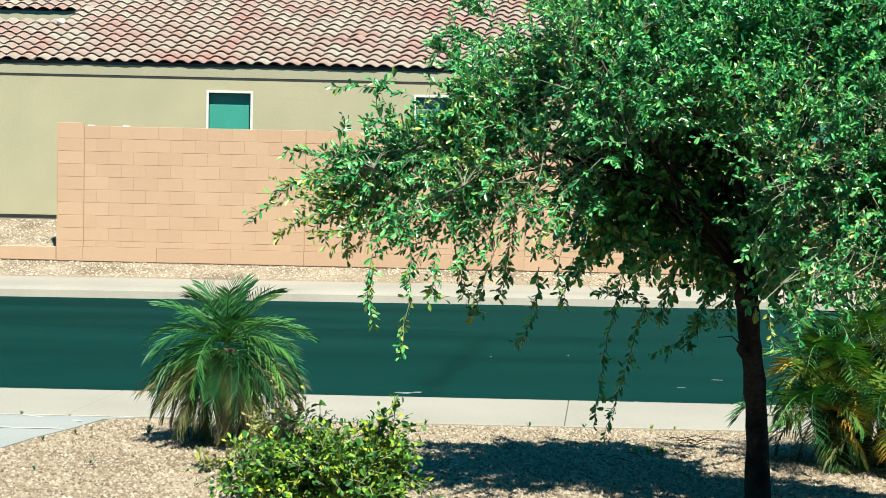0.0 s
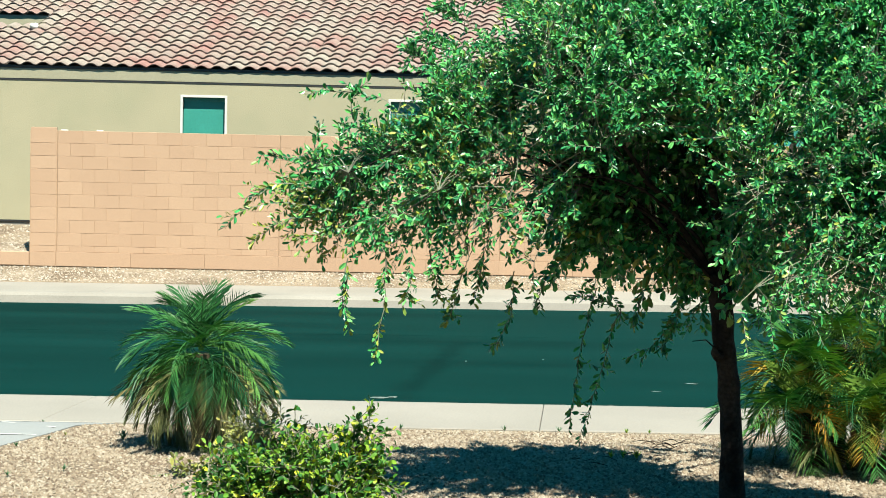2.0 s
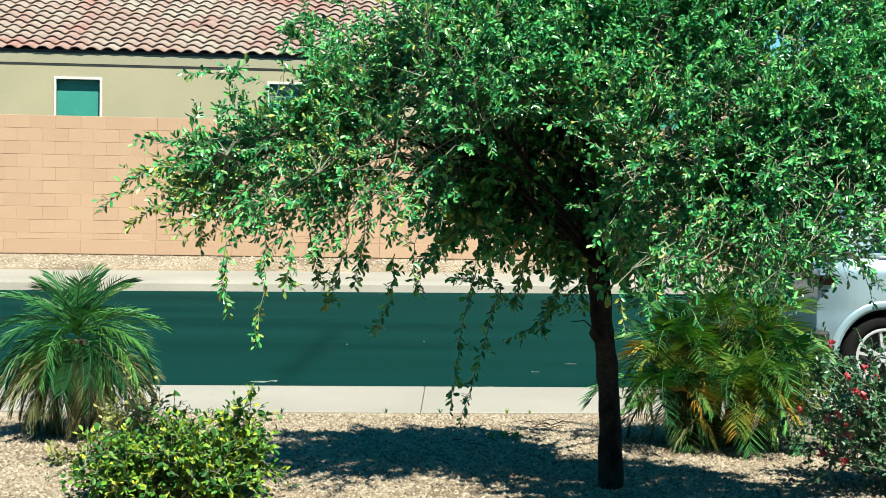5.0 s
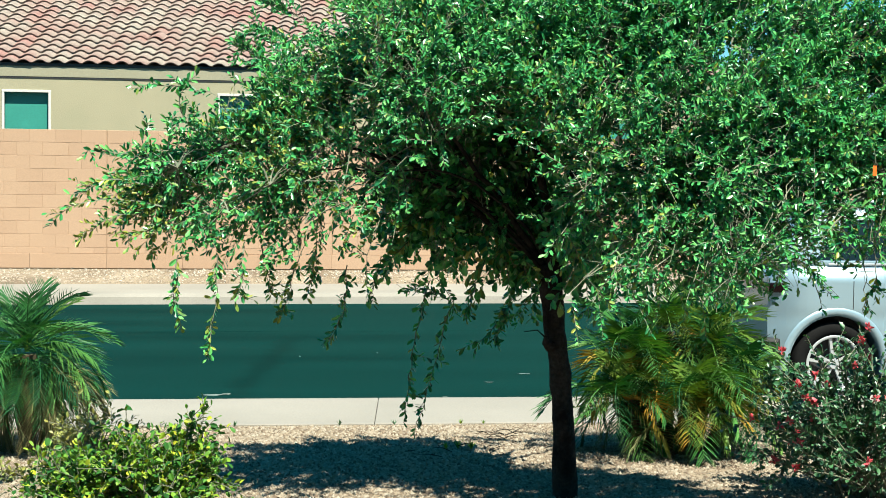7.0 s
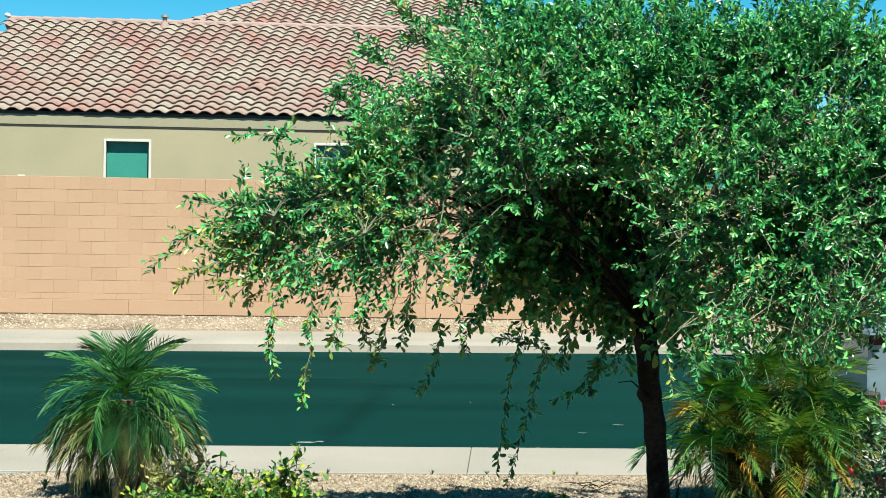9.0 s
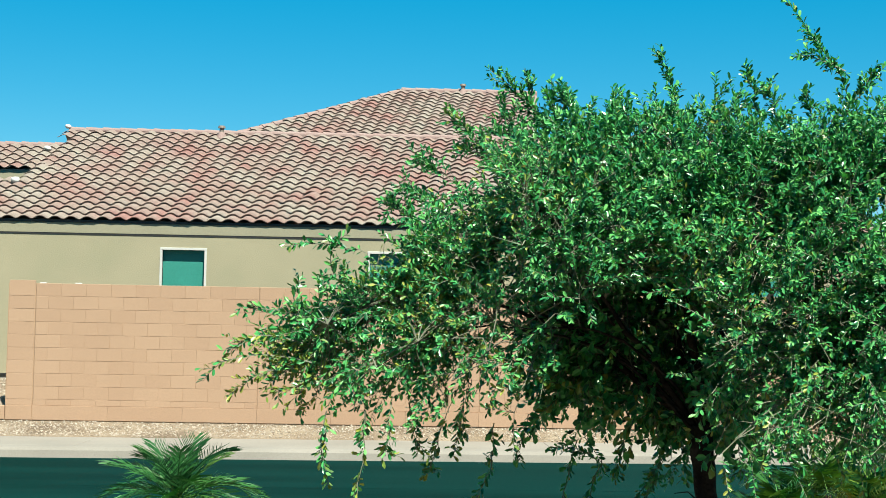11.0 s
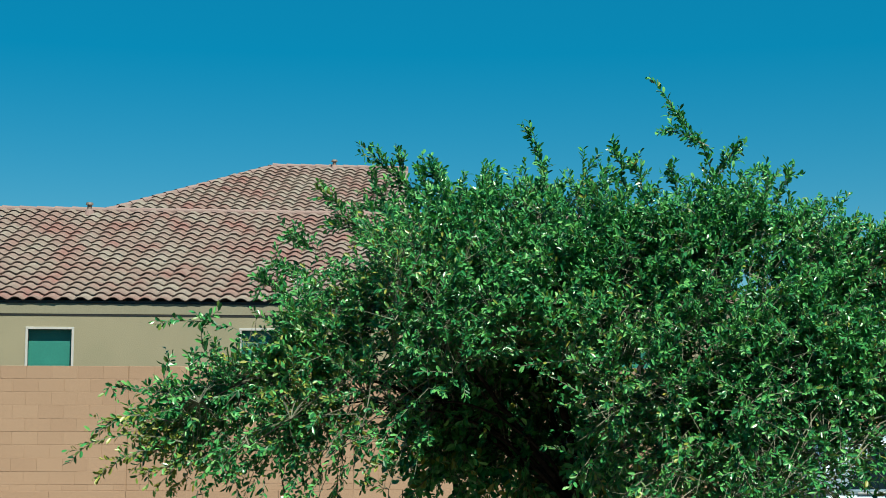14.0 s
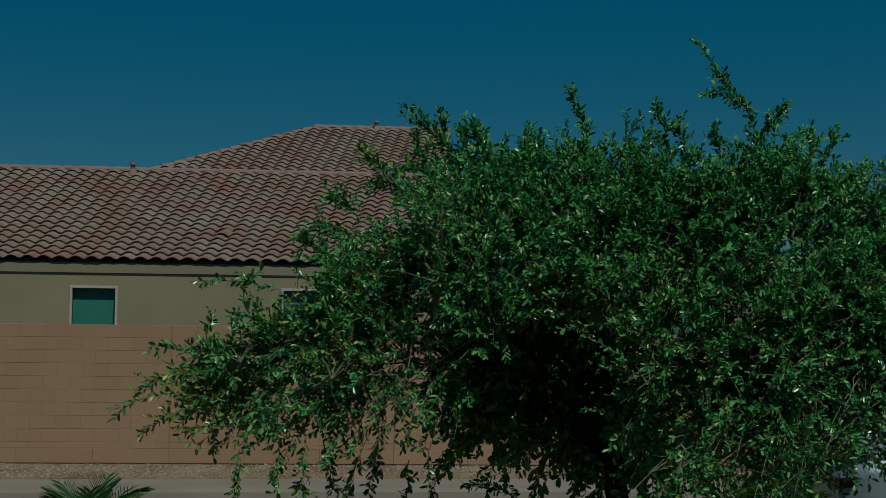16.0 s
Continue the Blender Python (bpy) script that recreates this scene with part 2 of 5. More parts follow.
def tube(points, radii, sides=6):
    """Vertices and faces of a tapered tube along points."""
    pts = [Vector(p) for p in points]
    verts, faces = [], []
    for n, p in enumerate(pts):
        d = (pts[min(n + 1, len(pts) - 1)] - pts[max(n - 1, 0)]).normalized()
        a = d.orthogonal().normalized() if n == 0 else (a - d * a.dot(d)).normalized()
        b = d.cross(a)
        for k in range(sides):
            w = 2 * math.pi * k / sides
            verts.append(p + (a * math.cos(w) + b * math.sin(w)) * radii[n])
    for n in range(len(pts) - 1):
        for k in range(sides):
            q = (k + 1) % sides
            faces.append((n * sides + k, n * sides + q, (n + 1) * sides + q, (n + 1) * sides + k))
    faces.append(tuple(range(sides))[::-1])
    faces.append(tuple((len(pts) - 1) * sides + k for k in range(sides)))
    return verts, faces


class Heap:
    """Gathers many small pieces into one mesh."""

    def __init__(self):
        self.v, self.f = [], []

    def add(self, verts, faces):
        k = len(self.v)
        self.v.extend(tuple(v) for v in verts)
        self.f.extend(tuple(i + k for i in f) for f in faces)

    def link(self, name, material, parent=None, label="", smooth=False):
        return link(name, self.v, self.f, material, parent, label, smooth)


LEAF_SHAPE = ((0, 0, 0), (0.32, 0.40, 0.10), (0.30, 0, 0), (0.32, -0.40, 0.10), (0.76, 0.43, 0.09), (0.72, 0, -0.02), (0.76, -0.43, 0.09), (1, 0, -0.08))
LEAF_FACES = ((0, 2, 1), (0, 3, 2), (1, 2, 5, 4), (2, 3, 6, 5), (4, 5, 7), (5, 6, 7))


def leaves(places, ways, ups, lengths, widths):
    """Many folded leaves at once, as arrays of vertices and faces."""
    ways = ways / np.linalg.norm(ways, axis=1)[:, None]
    side = np.cross(ups, ways)
    side /= np.linalg.norm(side, axis=1)[:, None] + 1e-9
    up = np.cross(ways, side)
    s = np.array(LEAF_SHAPE)
    v = (places[:, None] + ways[:, None] * (s[:, 0] * lengths[:, None])[..., None]
         + side[:, None] * (s[:, 1] * widths[:, None])[..., None] + up[:, None] * (s[:, 2] * widths[:, None] * 1.3)[..., None])
    n = len(places)
    k = (np.arange(n) * 8)[:, None]
    f = []
    for face in LEAF_FACES:
        f.append(k + np.array(face)[None])
    faces = [tuple(r) for group in f for r in group.tolist()]
    return v.reshape(-1, 3), faces


# ---- ground, road, pavements ----
NEAR_KERB, NEAR_BACK = 12.20, 10.92
KERB_TILT = 0.06


def far_kerb(x):
    return 22.98 + KERB_TILT * max(-30, min(30, x))


def build_ground():
    xs = [-900, -200, -60, -30, -20, -14, -10, -8, -6, -4, -2, 0, 2, 4, 6, 8, 10, 14, 20, 30, 60, 200, 900]
    verts, faces = [], []
    rows = None
    for x in xs:
        k = far_kerb(x)
        line = [(-900, 0.28), (-60, 0.28), (0, 0.28), (5, 0.27), (9, 0.25), (10.4, 0.21), (NEAR_BACK, 0.135), (11.3, -0.08), (k + 0.6, -0.08),
                (k + 1.8, 0.10), (k + 2.06, 0.175), (25.3 if k + 2.1 < 25.3 else k + 2.2, 0.27), (25.92, 0.38), (25.98, 0.55), (27.5, 0.76), (28.5, 0.96), (32, 0.97), (80, 0.97), (900, 0.97)]
        rows = len(line)
        verts += [(x, y, z) for y, z in line]
    for i in range(len(xs) - 1):
        for j in range(rows - 1):
            a = i * rows + j
            faces.append((a, a + rows, a + rows + 1, a + 1))
    tagged(link("ground", verts, faces, GRAVEL), "tan decorative desert gravel sloping gently to the pavement", "ground", kind="structure")


build_ground()


def slab(name, outline, z0, z1, material, label, category="pavement", bevel=0.012):
    bm = bmesh.new()
    low = [bm.verts.new((x, y, z0)) for x, y in outline]
    face = bm.faces.new(low)
    made = bmesh.ops.extrude_face_region(bm, geom=[face])["geom"]
    tops = [g for g in made if isinstance(g, bmesh.types.BMVert)]
    for v in tops:
        v.co.z = z1
    bmesh.ops.recalc_face_normals(bm, faces=bm.faces)
    if bevel:
        edges = [e for e in bm.edges if all(abs(v.co.z - z1) < 1e-4 for v in e.verts)]
        bmesh.ops.bevel(bm, geom=edges, offset=bevel, segments=2, affect="EDGES")
    return tagged(part(name, bm, material), label, category, kind="structure")


slab("road", [(-60, 12.0), (60, 12.0), (60, far_kerb(60) + 0.3), (30, far_kerb(30) + 0.3), (-30, far_kerb(-30) + 0.3), (-60, far_kerb(-60) + 0.3)], -0.06, 0.0, ASPHALT,
     "dark sealed asphalt street between two pavements", "road", 0)
# pavement slabs with open joints
near_pavement = tagged(new("pavement_near"), "pale concrete pavement with a kerb on the near side of the street", "pavement", kind="structure")
far_pavement = tagged(new("pavement_far"), "pale concrete pavement with a kerb below the block wall", "pavement", kind="structure")


def pavement_slab(parent, outline, z0, z1):
    bm = bmesh.new()
    low = [bm.verts.new((x, y, z0)) for x, y in outline]
    face = bm.faces.new(low)
    made = bmesh.ops.extrude_face_region(bm, geom=[face])["geom"]
    for v in made:
        if isinstance(v, bmesh.types.BMVert):
            v.co.z = z1
    bmesh.ops.recalc_face_normals(bm, faces=bm.faces)
    edges = [e for e in bm.edges if all(abs(v.co.z - z1) < 1e-4 for v in e.verts)]
    bmesh.ops.bevel(bm, geom=edges, offset=0.005, segments=1, affect="EDGES")
    return part("slab", bm, CONCRETE, parent)


for n in range(-8, 9):
    x0, x1 = 0.92 + n * 3.66, 0.92 + (n + 1) * 3.66 - 0.004
    skew = 0.14
    pavement_slab(near_pavement, [(x0, NEAR_BACK), (x1, NEAR_BACK), (x1 + skew, NEAR_KERB), (x0 + skew, NEAR_KERB)], -0.10, 0.155)
    x0, x1 = -1.2 + n * 3.66, -1.2 + (n + 1) * 3.66 - 0.006
    pavement_slab(far_pavement, [(x0, far_kerb(x0) + 0.16), (x1, far_kerb(x1) + 0.16), (x1, far_kerb(x1) + 2.05), (x0, far_kerb(x0) + 2.05)], -0.10, 0.165)
    bm = bmesh.new()
    lo = [(0.0, 0.0), (0.03, 0.11), (0.07, 0.15), (0.155, 0.165), (0.155, -0.1), (0.0, -0.1)]
    ends = [[bm.verts.new((x, far_kerb(x) + dy, z)) for dy, z in lo] for x in (x0, x1 + 0.006)]
    for k in range(6):
        q = (k + 1) % 6
        bm.faces.new((ends[0][k], ends[1][k], ends[1][q], ends[0][q]))
    bm.faces.new(ends[0][::-1])
    bm.faces.new(ends[1])
    bmesh.ops.recalc_face_normals(bm, faces=bm.faces)
    part("kerb", bm, CONCRETE, far_pavement)

# driveway that meets the near pavement, with its curved edge
edge = [(-2.74, 4.0), (-2.73, 8.3), (-2.70, 8.9), (-2.58, 9.5), (-2.44, 9.98), (-2.35, 10.4), (-2.2, 10.9)]


def drive_z(y):
    return float(np.interp(y, (0, 5, 9, 10.4, 10.9), (0.287, 0.277, 0.257, 0.217, 0.152)))


def build_drive():
    rim = edge
    v, f = [], []
    for x, y in rim:
        v += [(x, y, drive_z(y)), (-8.5, y, drive_z(y)), (x, y, drive_z(y) - 0.12)]
    for n in range(len(rim) - 1):
        k = 3 * n
        f += [(k, k + 3, k + 4, k + 1), (k + 2, k + 5, k + 3, k)]
    f += [(3 * len(rim) - 3, 3 * len(rim) - 1, 3 * len(rim) - 2)]
    drive = tagged(link("driveway", v, f, DRIVE), "smooth grey concrete driveway with pale joint lines", "driveway", kind="structure")
    for (ax, ay), (bx, by) in (((-8.4, 10.83), (-2.24, 10.86)), ((-8.4, 9.84), (-2.5, 9.88)), ((-3.03, 10.80), (-2.47, 10.25))):
        d = Vector((bx - ax, by - ay)).normalized()
        nx, ny = -d.y * 0.012, d.x * 0.012
        quad = [(ax - nx, ay - ny), (bx - nx, by - ny), (bx + nx, by + ny), (ax + nx, ay + ny)]
        link("joint", [(x, y, drive_z(y) + 0.005) for x, y in quad], [(0, 1, 2, 3)], SEAM, drive, "pale joint filler line")


build_drive()


# ---- block wall ----
WALL_Y, WALL_TOP, COURSE, BLOCK_L = 25.80, 2.69, 0.2195, 0.4215


def block_mesh(length, height, depth=0.05, chamfer=0.006):
    l, h, c = length / 2, height / 2, chamfer
    v = [(-l, 0, -h), (l, 0, -h), (l, 0, h), (-l, 0, h),
         (-l, -depth + c, -h), (l, -depth + c, -h), (l, -depth + c, h), (-l, -depth + c, h),
         (-l + c, -depth, -h + c), (l - c, -depth, -h + c), (l - c, -depth, h - c), (-l + c, -depth, h - c)]
    f = [(8, 9, 10, 11), (4, 5, 9, 8), (5, 6, 10, 9), (6, 7, 11, 10), (7, 4, 8, 11), (0, 1, 5, 4), (1, 2, 6, 5), (2, 3, 7, 6), (3, 0, 4, 7)]
    me = bpy.data.meshes.new("block")
    me.from_pydata(v, [], f)
    me.materials.append(BLOCK)
    return me


def block_wall():
    wall = tagged(new("wall_street"), "peach painted concrete block garden wall with pilaster joints", "wall", kind="structure")
    bm = bmesh.new()
    box(bm, -6.66, WALL_Y - 0.045, 0.1, 22.0, WALL_Y + 0.14, WALL_TOP - 0.006)
    part("mortar_core", bm, MORTAR, wall)
    joints = [-6.20 + 3.80 * n for n in range(9)]
    whole, half = {}, {}
    rest = Heap()
    rng = random.Random(4)

    def piece(mesh_of, length, height, x, z, near):
        key = round(length, 3), round(height, 3)
        if key not in mesh_of:
            mesh_of[key] = block_mesh(length - 0.003, height - 0.003, chamfer=0.003)
        y = WALL_Y + rng.uniform(-0.0015, 0.0015) - (0.012 if z < 0.65 else 0)
        if near:
            share("block", mesh_of[key], wall, pose(x, y, z, 0, rng.uniform(-0.15, 0.15), rng.uniform(-0.25, 0.25)))
        else:
            rest.add([(a + x, b + y, c + z) for a, b, c in [tuple(v.co) for v in mesh_of[key].vertices]], [tuple(p.vertices) for p in mesh_of[key].polygons])

    heights = [COURSE] * 9 + [0.104] + [0.245]
    # end pilaster, one upright run of blocks, and the panels between the joints
    z = WALL_TOP
    for row, h in enumerate(heights):
        z -= h
        piece(whole, 0.44, h + (0.05 if row == 0 else 0), -6.43, z + h / 2 + (0.025 if row == 0 else 0), True)
        for n in range(len(joints) - 1):
            a, b = joints[n] + (0.012 if row < 10 else 0), joints[n + 1] - (0.004 if row < 10 else 0)
            first = BLOCK_L * (0.5 if row % 2 else 1.0)
            if row == 10:
                first = 1.27
            x = a
            while x < b - 0.02:
                step = first if x == a else (BLOCK_L if row < 10 else 1.27)
                step = min(step, b - x)
                if b - x - step < 0.08:
                    step = b - x
                piece(whole, step, h, x + step / 2, z + h / 2, joints[n] < 4.0)
                x += step
    for x in joints[:5]:
        box_part("control_joint", (x + 0.001, WALL_Y - 0.0475, 0.62, x + 0.010, WALL_Y - 0.044, WALL_TOP - 0.01), JOINT, wall, 0, "dark open control joint")
    tagged(rest.link("far_blocks", BLOCK, wall), kind="stuff")
    # low retaining wall that goes on where the tall wall ends
    low = tagged(new("wall_low"), "low peach block retaining wall holding back gravel", "wall", kind="structure")
    bm = bmesh.new()
    box(bm, -30, WALL_Y - 0.045, 0.1, -6.675, WALL_Y + 0.14, 0.60, 0.012)
    part("core", bm, MORTAR, low)
    for n in range(7):
        share("block", whole.setdefault((1.27, 0.23), block_mesh(1.267, 0.232)), low, pose(-6.665 - 1.27 * (n + 0.5), WALL_Y - 0.012, 0.487))
    # copings: thin flecks of mortar left on the wall's top
    for x in (-5.55, -6.15):
        bm = bmesh.new()
        box(bm, x, WALL_Y + 0.01, WALL_TOP - 0.01, x + 0.11, WALL_Y + 0.07, WALL_TOP + 0.018, 0.008)
        part("mortar_fleck", bm, WHITE, wall, "pale dab of mortar")


# ---- the house across the street ----
PITCH, EAVE_Y, EAVE_Z, TILE_W, ROW = 0.45, 28.475, 3.955, 0.297, 0.292
SLOPE = math.atan(PITCH)
CREEP = 0.045  # each course lies a little further to the right
COS, SIN = math.cos(SLOPE), math.sin(SLOPE)


def tile_mesh(name, material):
    """An S-shaped roof tile: local x across, y up the slope, z out of the roof."""
    n, w, long = 12, TILE_W, 0.345
    prof = []
    for k in range(n + 1):
        u = k / n
        zz = 0.058 * (1 - (0.5 + 0.5 * math.cos(2 * math.pi * u)) ** 1.45)
        prof.append((u * w - w / 2, zz))
    v = [(x, 0.0, z + 0.042) for x, z in prof] + [(x + long * CREEP / ROW, long, z) for x, z in prof]
    v += [(x, 0.004, z + 0.027) for x, z in prof] + [(x + 0.20 * CREEP / ROW, 0.20, z + 0.006) for x, z in prof]
    m = n + 1
    f = [(k, k + 1, m + 1 + k, m + k) for k in range(n)]
    f += [(2 * m + k, 2 * m + 1 + k, k + 1, k) for k in range(n)] + [(3 * m + k, 3 * m + 1 + k, 2 * m + 1 + k, 2 * m + k) for k in range(n)]
    me = bpy.data.meshes.new(name)
    me.from_pydata(v, [], f)
    me.materials.append(material)
    me.polygons.foreach_set("use_smooth", [p < n for p in range(3 * n)])
    return me


def roof_field(parent, eave_y, eave_z, x_of, rows, near=None, seed=1):
    """Tiles over a slope that rises to the back; x_of(row) gives the run of tiles in each row."""
    rng = random.Random(seed)
    mesh = tile_mesh("roof_tile", TILE_PIECE)
    shape = [v.co.copy() for v in mesh.vertices]
    polys = [tuple(p.vertices) for p in mesh.polygons]
    rest = Heap()
    for r in range(rows):
        x0, x1 = x_of(r)
        creep = CREEP * r
        k0, k1 = math.ceil((x0 - creep) / TILE_W), math.floor((x1 - creep - TILE_W / 2) / TILE_W)
        for k in range(k0, k1 + 1):
            d = r * ROW + rng.uniform(-0.006, 0.006)
            m = pose(creep + k * TILE_W + rng.uniform(-0.004, 0.004), eave_y + d * COS, eave_z + d * SIN, math.degrees(SLOPE) + rng.uniform(-0.7, 0.7), 0, rng.uniform(-1.0, 1.0))
            if r > 1 and rng.random() < 0.006:
                m = m @ pose(0.015, -0.05, 0.014, 1, 0, rng.uniform(-9, 9))
            if near and near(r, creep + k * TILE_W):
                share("roof_tile", mesh, parent, m)
            else:
                rest.add([m @ c for c in shape], polys)
    tagged(rest.link("roof_tiles", TILE, parent, smooth=False), kind="stuff")


def ridge_caps(parent, a, b, radius=0.088, step=0.38):
    a, b = Vector(a), Vector(b)
    long = (b - a).length
    way = (b - a).normalized()
    side = way.cross(Vector((0, 0, 1))).normalized()
    up = side.cross(way)
    bed = [p + side * u * radius * 0.95 + up * w for p in (a, b) for u, w in ((-1, -0.16), (-1, -0.02), (1, -0.02), (1, -0.16))]
    link("ridge_bed", bed, [(0, 1, 5, 4), (1, 2, 6, 5), (2, 3, 7, 6), (0, 3, 2, 1), (4, 5, 6, 7)], RIDGE, parent)
    for n in range(int(long / step) + 1):
        s, e = n * step, min(long, n * step + step + 0.05)
        if e - s < 0.08:
            continue
        v, f = [], []
        for d, rr in ((s, radius), (e, radius * 0.74)):
            for k in range(7):
                w = math.pi * k / 6
                v.append(a + way * d + side * math.cos(w) * rr * 1.15 + up * (math.sin(w) * rr - 0.03))
        for k in range(7):
            w = math.pi * k / 6
            v.append(a + way * s + side * math.cos(w) * radius * 0.92 + up * (math.sin(w) * radius * 0.75 - 0.03))
        f = [(k, k + 1, 8 + k, 7 + k) for k in range(6)] + [(14 + k, 15 + k, k + 1, k) for k in range(6)]
        link("ridge_cap", v, f, RIDGE, parent)


def window(parent, x0, x1, z0, z1, y):
    w = part("window", box(bmesh.new(), x0, y + 0.13, z0, x1, y + 0.14, z1), BLACK_PLASTIC, parent)
    t = 0.045
    for c in ((x0, z1 - t, x1, z1), (x0, z0, x1, z0 + t), (x0, z0 + t, x0 + t, z1 - t), (x1 - t, z0 + t, x1, z1 - t)):
        box_part("frame", (c[0], y - 0.02, c[1], c[2], y + 0.05, c[3]), WHITE, w, 0.004, "white window frame")
    n = 16
    h = (z1 - z0 - 2 * t - 0.06) / n
    for k in range(n):
        z = z0 + t + k * h
        link("slat", [(x0 + t, y + 0.104, z), (x1 - t, y + 0.104, z), (x1 - t, y + 0.1048, z + h), (x0 + t, y + 0.1048, z + h)], [(0, 1, 2, 3)], BLIND, w)
    box_part("headrail", (x0 + t, y + 0.085, z1 - t - 0.06, x1 - t, y + 0.12, z1 - t), BLIND, w, 0.004)
    return w


def house():
    h = empty("house", (2, 28.6, 1.0), "single-storey tan stucco house with a patchy red and cream tile roof", "house")
    hy = 28.535

    def put(ob):
        ob.matrix_parent_inverse = Matrix.Translation((-2, -28.6, -1.0))
        return ob
    # front wall with its two window openings
    wins = [(-4.555, -3.67), (-0.62, 0.27), (6.2, 7.6)]
    z0, z1, wt, wb = 1.06, 3.95, 3.49, 2.29
    xs = [-26.0] + [e for w in wins for e in w] + [9.2]
    bm = bmesh.new()
    for n in range(len(xs) - 1):
        if n % 2 == 0:
            box(bm, xs[n], hy, z0, xs[n + 1], hy + 0.2, z1)
        else:
            box(bm, xs[n], hy, z0, xs[n + 1], hy + 0.2, wb)
            box(bm, xs[n], hy, wt, xs[n + 1], hy + 0.2, z1)
    put(part("wall", bm, STUCCO, h))
    put(box_part("side_wall", (9.0, hy + 0.2, 1.06, 9.2, 46, 3.95), STUCCO, h))
    put(box_part("side_wall", (-26.0, hy + 0.2, 1.06, -25.8, 46, 3.95), STUCCO, h))
    put(box_part("back_wall", (-25.8, 45.8, 1.06, 9.0, 46, 3.95), STUCCO, h))
    put(box_part("weep_screed", (-26, hy - 0.012, 1.03, 9.2, hy + 0.1, 1.058), BLACK_PLASTIC, h, 0, "dark strip at the foot of the stucco"))
    put(box_part("footing", (-26, hy + 0.015, 0.5, 9.2, hy + 0.12, 1.028), CONCRETE, h))
    for a, b in wins:
        put(window(h, a, b, wb, wt, hy))
    put(box_part("fascia", (-26.2, hy - 0.016, 3.735, 9.3, hy - 0.004, 3.93), FASCIA, h, 0.004, "beige painted fascia board under the tiles"))
    # black strip added where the fascia's shadow line falls on the stucco
    put(box_part("shadow_gap", (-26.1, hy - 0.010, 3.702, 9.25, hy - 0.003, 3.733), BLACK_PLASTIC, h, 0, "dark strip put in as the shadow line below the fascia"))
    # closure strip in black, so the space under the tiles looks shaded
    put(box_part("bird_stop", (-26.0, EAVE_Y + 0.03, EAVE_Z - 0.022, 9.28, EAVE_Y + 0.042, EAVE_Z + 0.026), BLACK_PLASTIC, h, 0, "closure strip coloured dark for the shade under the first row of tiles"))
    # roof decks under the tiles
    ry = 33.8
    rz = EAVE_Z + (ry - EAVE_Y) * PITCH

    def deck(name, pts, thick=0.06):
        bm = bmesh.new()
        f = bm.faces.new([bm.verts.new((x, y, z - 0.012)) for x, y, z in pts])
        g = bmesh.ops.extrude_face_region(bm, geom=[f])["geom"]
        for v in g:
            if isinstance(v, bmesh.types.BMVert):
                v.co.z -= thick
        bmesh.ops.recalc_face_normals(bm, faces=bm.faces)
        return put(part(name, bm, VENT, h))
    low_y = 30.35
    lz = EAVE_Z + (low_y - EAVE_Y) * PITCH
    e0 = EAVE_Z + 0.09 * PITCH
    deck("roof_deck", [(-7.62, EAVE_Y + 0.09, e0), (9.3, EAVE_Y + 0.09, e0), (9.3, ry, rz), (-7.36, ry, rz)])
    deck("roof_deck", [(-26, EAVE_Y + 0.09, e0), (-7.63, EAVE_Y + 0.09, e0), (-7.63, low_y, lz), (-26, low_y, lz)])
    deck("roof_deck", [(-7.6, ry, rz), (9.3, ry, rz), (9.3, 40.0, rz - 2.8), (-7.6, 40.0, rz - 2.8)])
    rows = int((ry - EAVE_Y) / COS / ROW) + 1
    low_rows = int((low_y - EAVE_Y) / COS / ROW) + 1
    tiles = part("roof", box(bmesh.new(), -7.5, 33.72, rz - 0.09, 9.2, 33.88, rz - 0.02), VENT, h)
    put(tiles)
    roof_field(tiles, EAVE_Y, EAVE_Z, lambda r: ((-13.0 if r < low_rows else -7.82 + 0.36 * (r - low_rows) / (rows - low_rows)), 9.3), rows,
               near=lambda r, x: r < 8 and -8.4 < x < 2.6, seed=3)
    ridge_caps(tiles, (-7.5, ry, rz + 0.05), (9.3, ry, rz + 0.05))
    ridge_caps(tiles, (-13.0, low_y + 0.06, lz + 0.03), (-7.75, low_y + 0.06, lz + 0.03), 0.075)
    # rake tiles down the left end of the tall roof, and white mortar at their ends
    for x, y, z, s in ((-7.78, low_y, lz + 0.09, 0.10), (-7.52, ry - 0.06, rz + 0.10, 0.075), (-7.62, 32.3, EAVE_Z + (32.3 - EAVE_Y) * PITCH + 0.10, 0.085)):
        bm = bmesh.new()
        bmesh.ops.create_icosphere(bm, subdivisions=2, radius=s)
        for v in bm.verts:
            v.co += v.co * noise.noise(v.co * 14) * 0.35
            v.co.z *= 0.7
            v.co += Vector((x, y, z))
        put(part("mortar_cap", bm, WHITE, h, "white mortar patch at the roof edge", True))
    # wing behind on the left
    wy, wz = 33.2, 5.40
    put(box_part("wing_wall", (-26, wy + 0.12, 3.9, -7.9, wy + 0.3, wz - 0.02), STUCCO, h))
    put(box_part("wing_fascia", (-26, wy + 0.05, wz - 0.26, -7.9, wy + 0.11, wz - 0.02), FASCIA, h))
    wing = part("wing_roof", box(bmesh.new(), -26, wy + 0.1, wz + 0.0, -7.8, wy + 0.2, wz + 0.02), VENT, h)
    put(wing)
    deck("wing_deck", [(-26, wy + 0.06, wz + 0.02), (-7.8, wy + 0.06, wz + 0.02), (-7.8, wy + 1.6, wz + 1.58 * PITCH), (-26, wy + 1.6, wz + 1.58 * PITCH)])
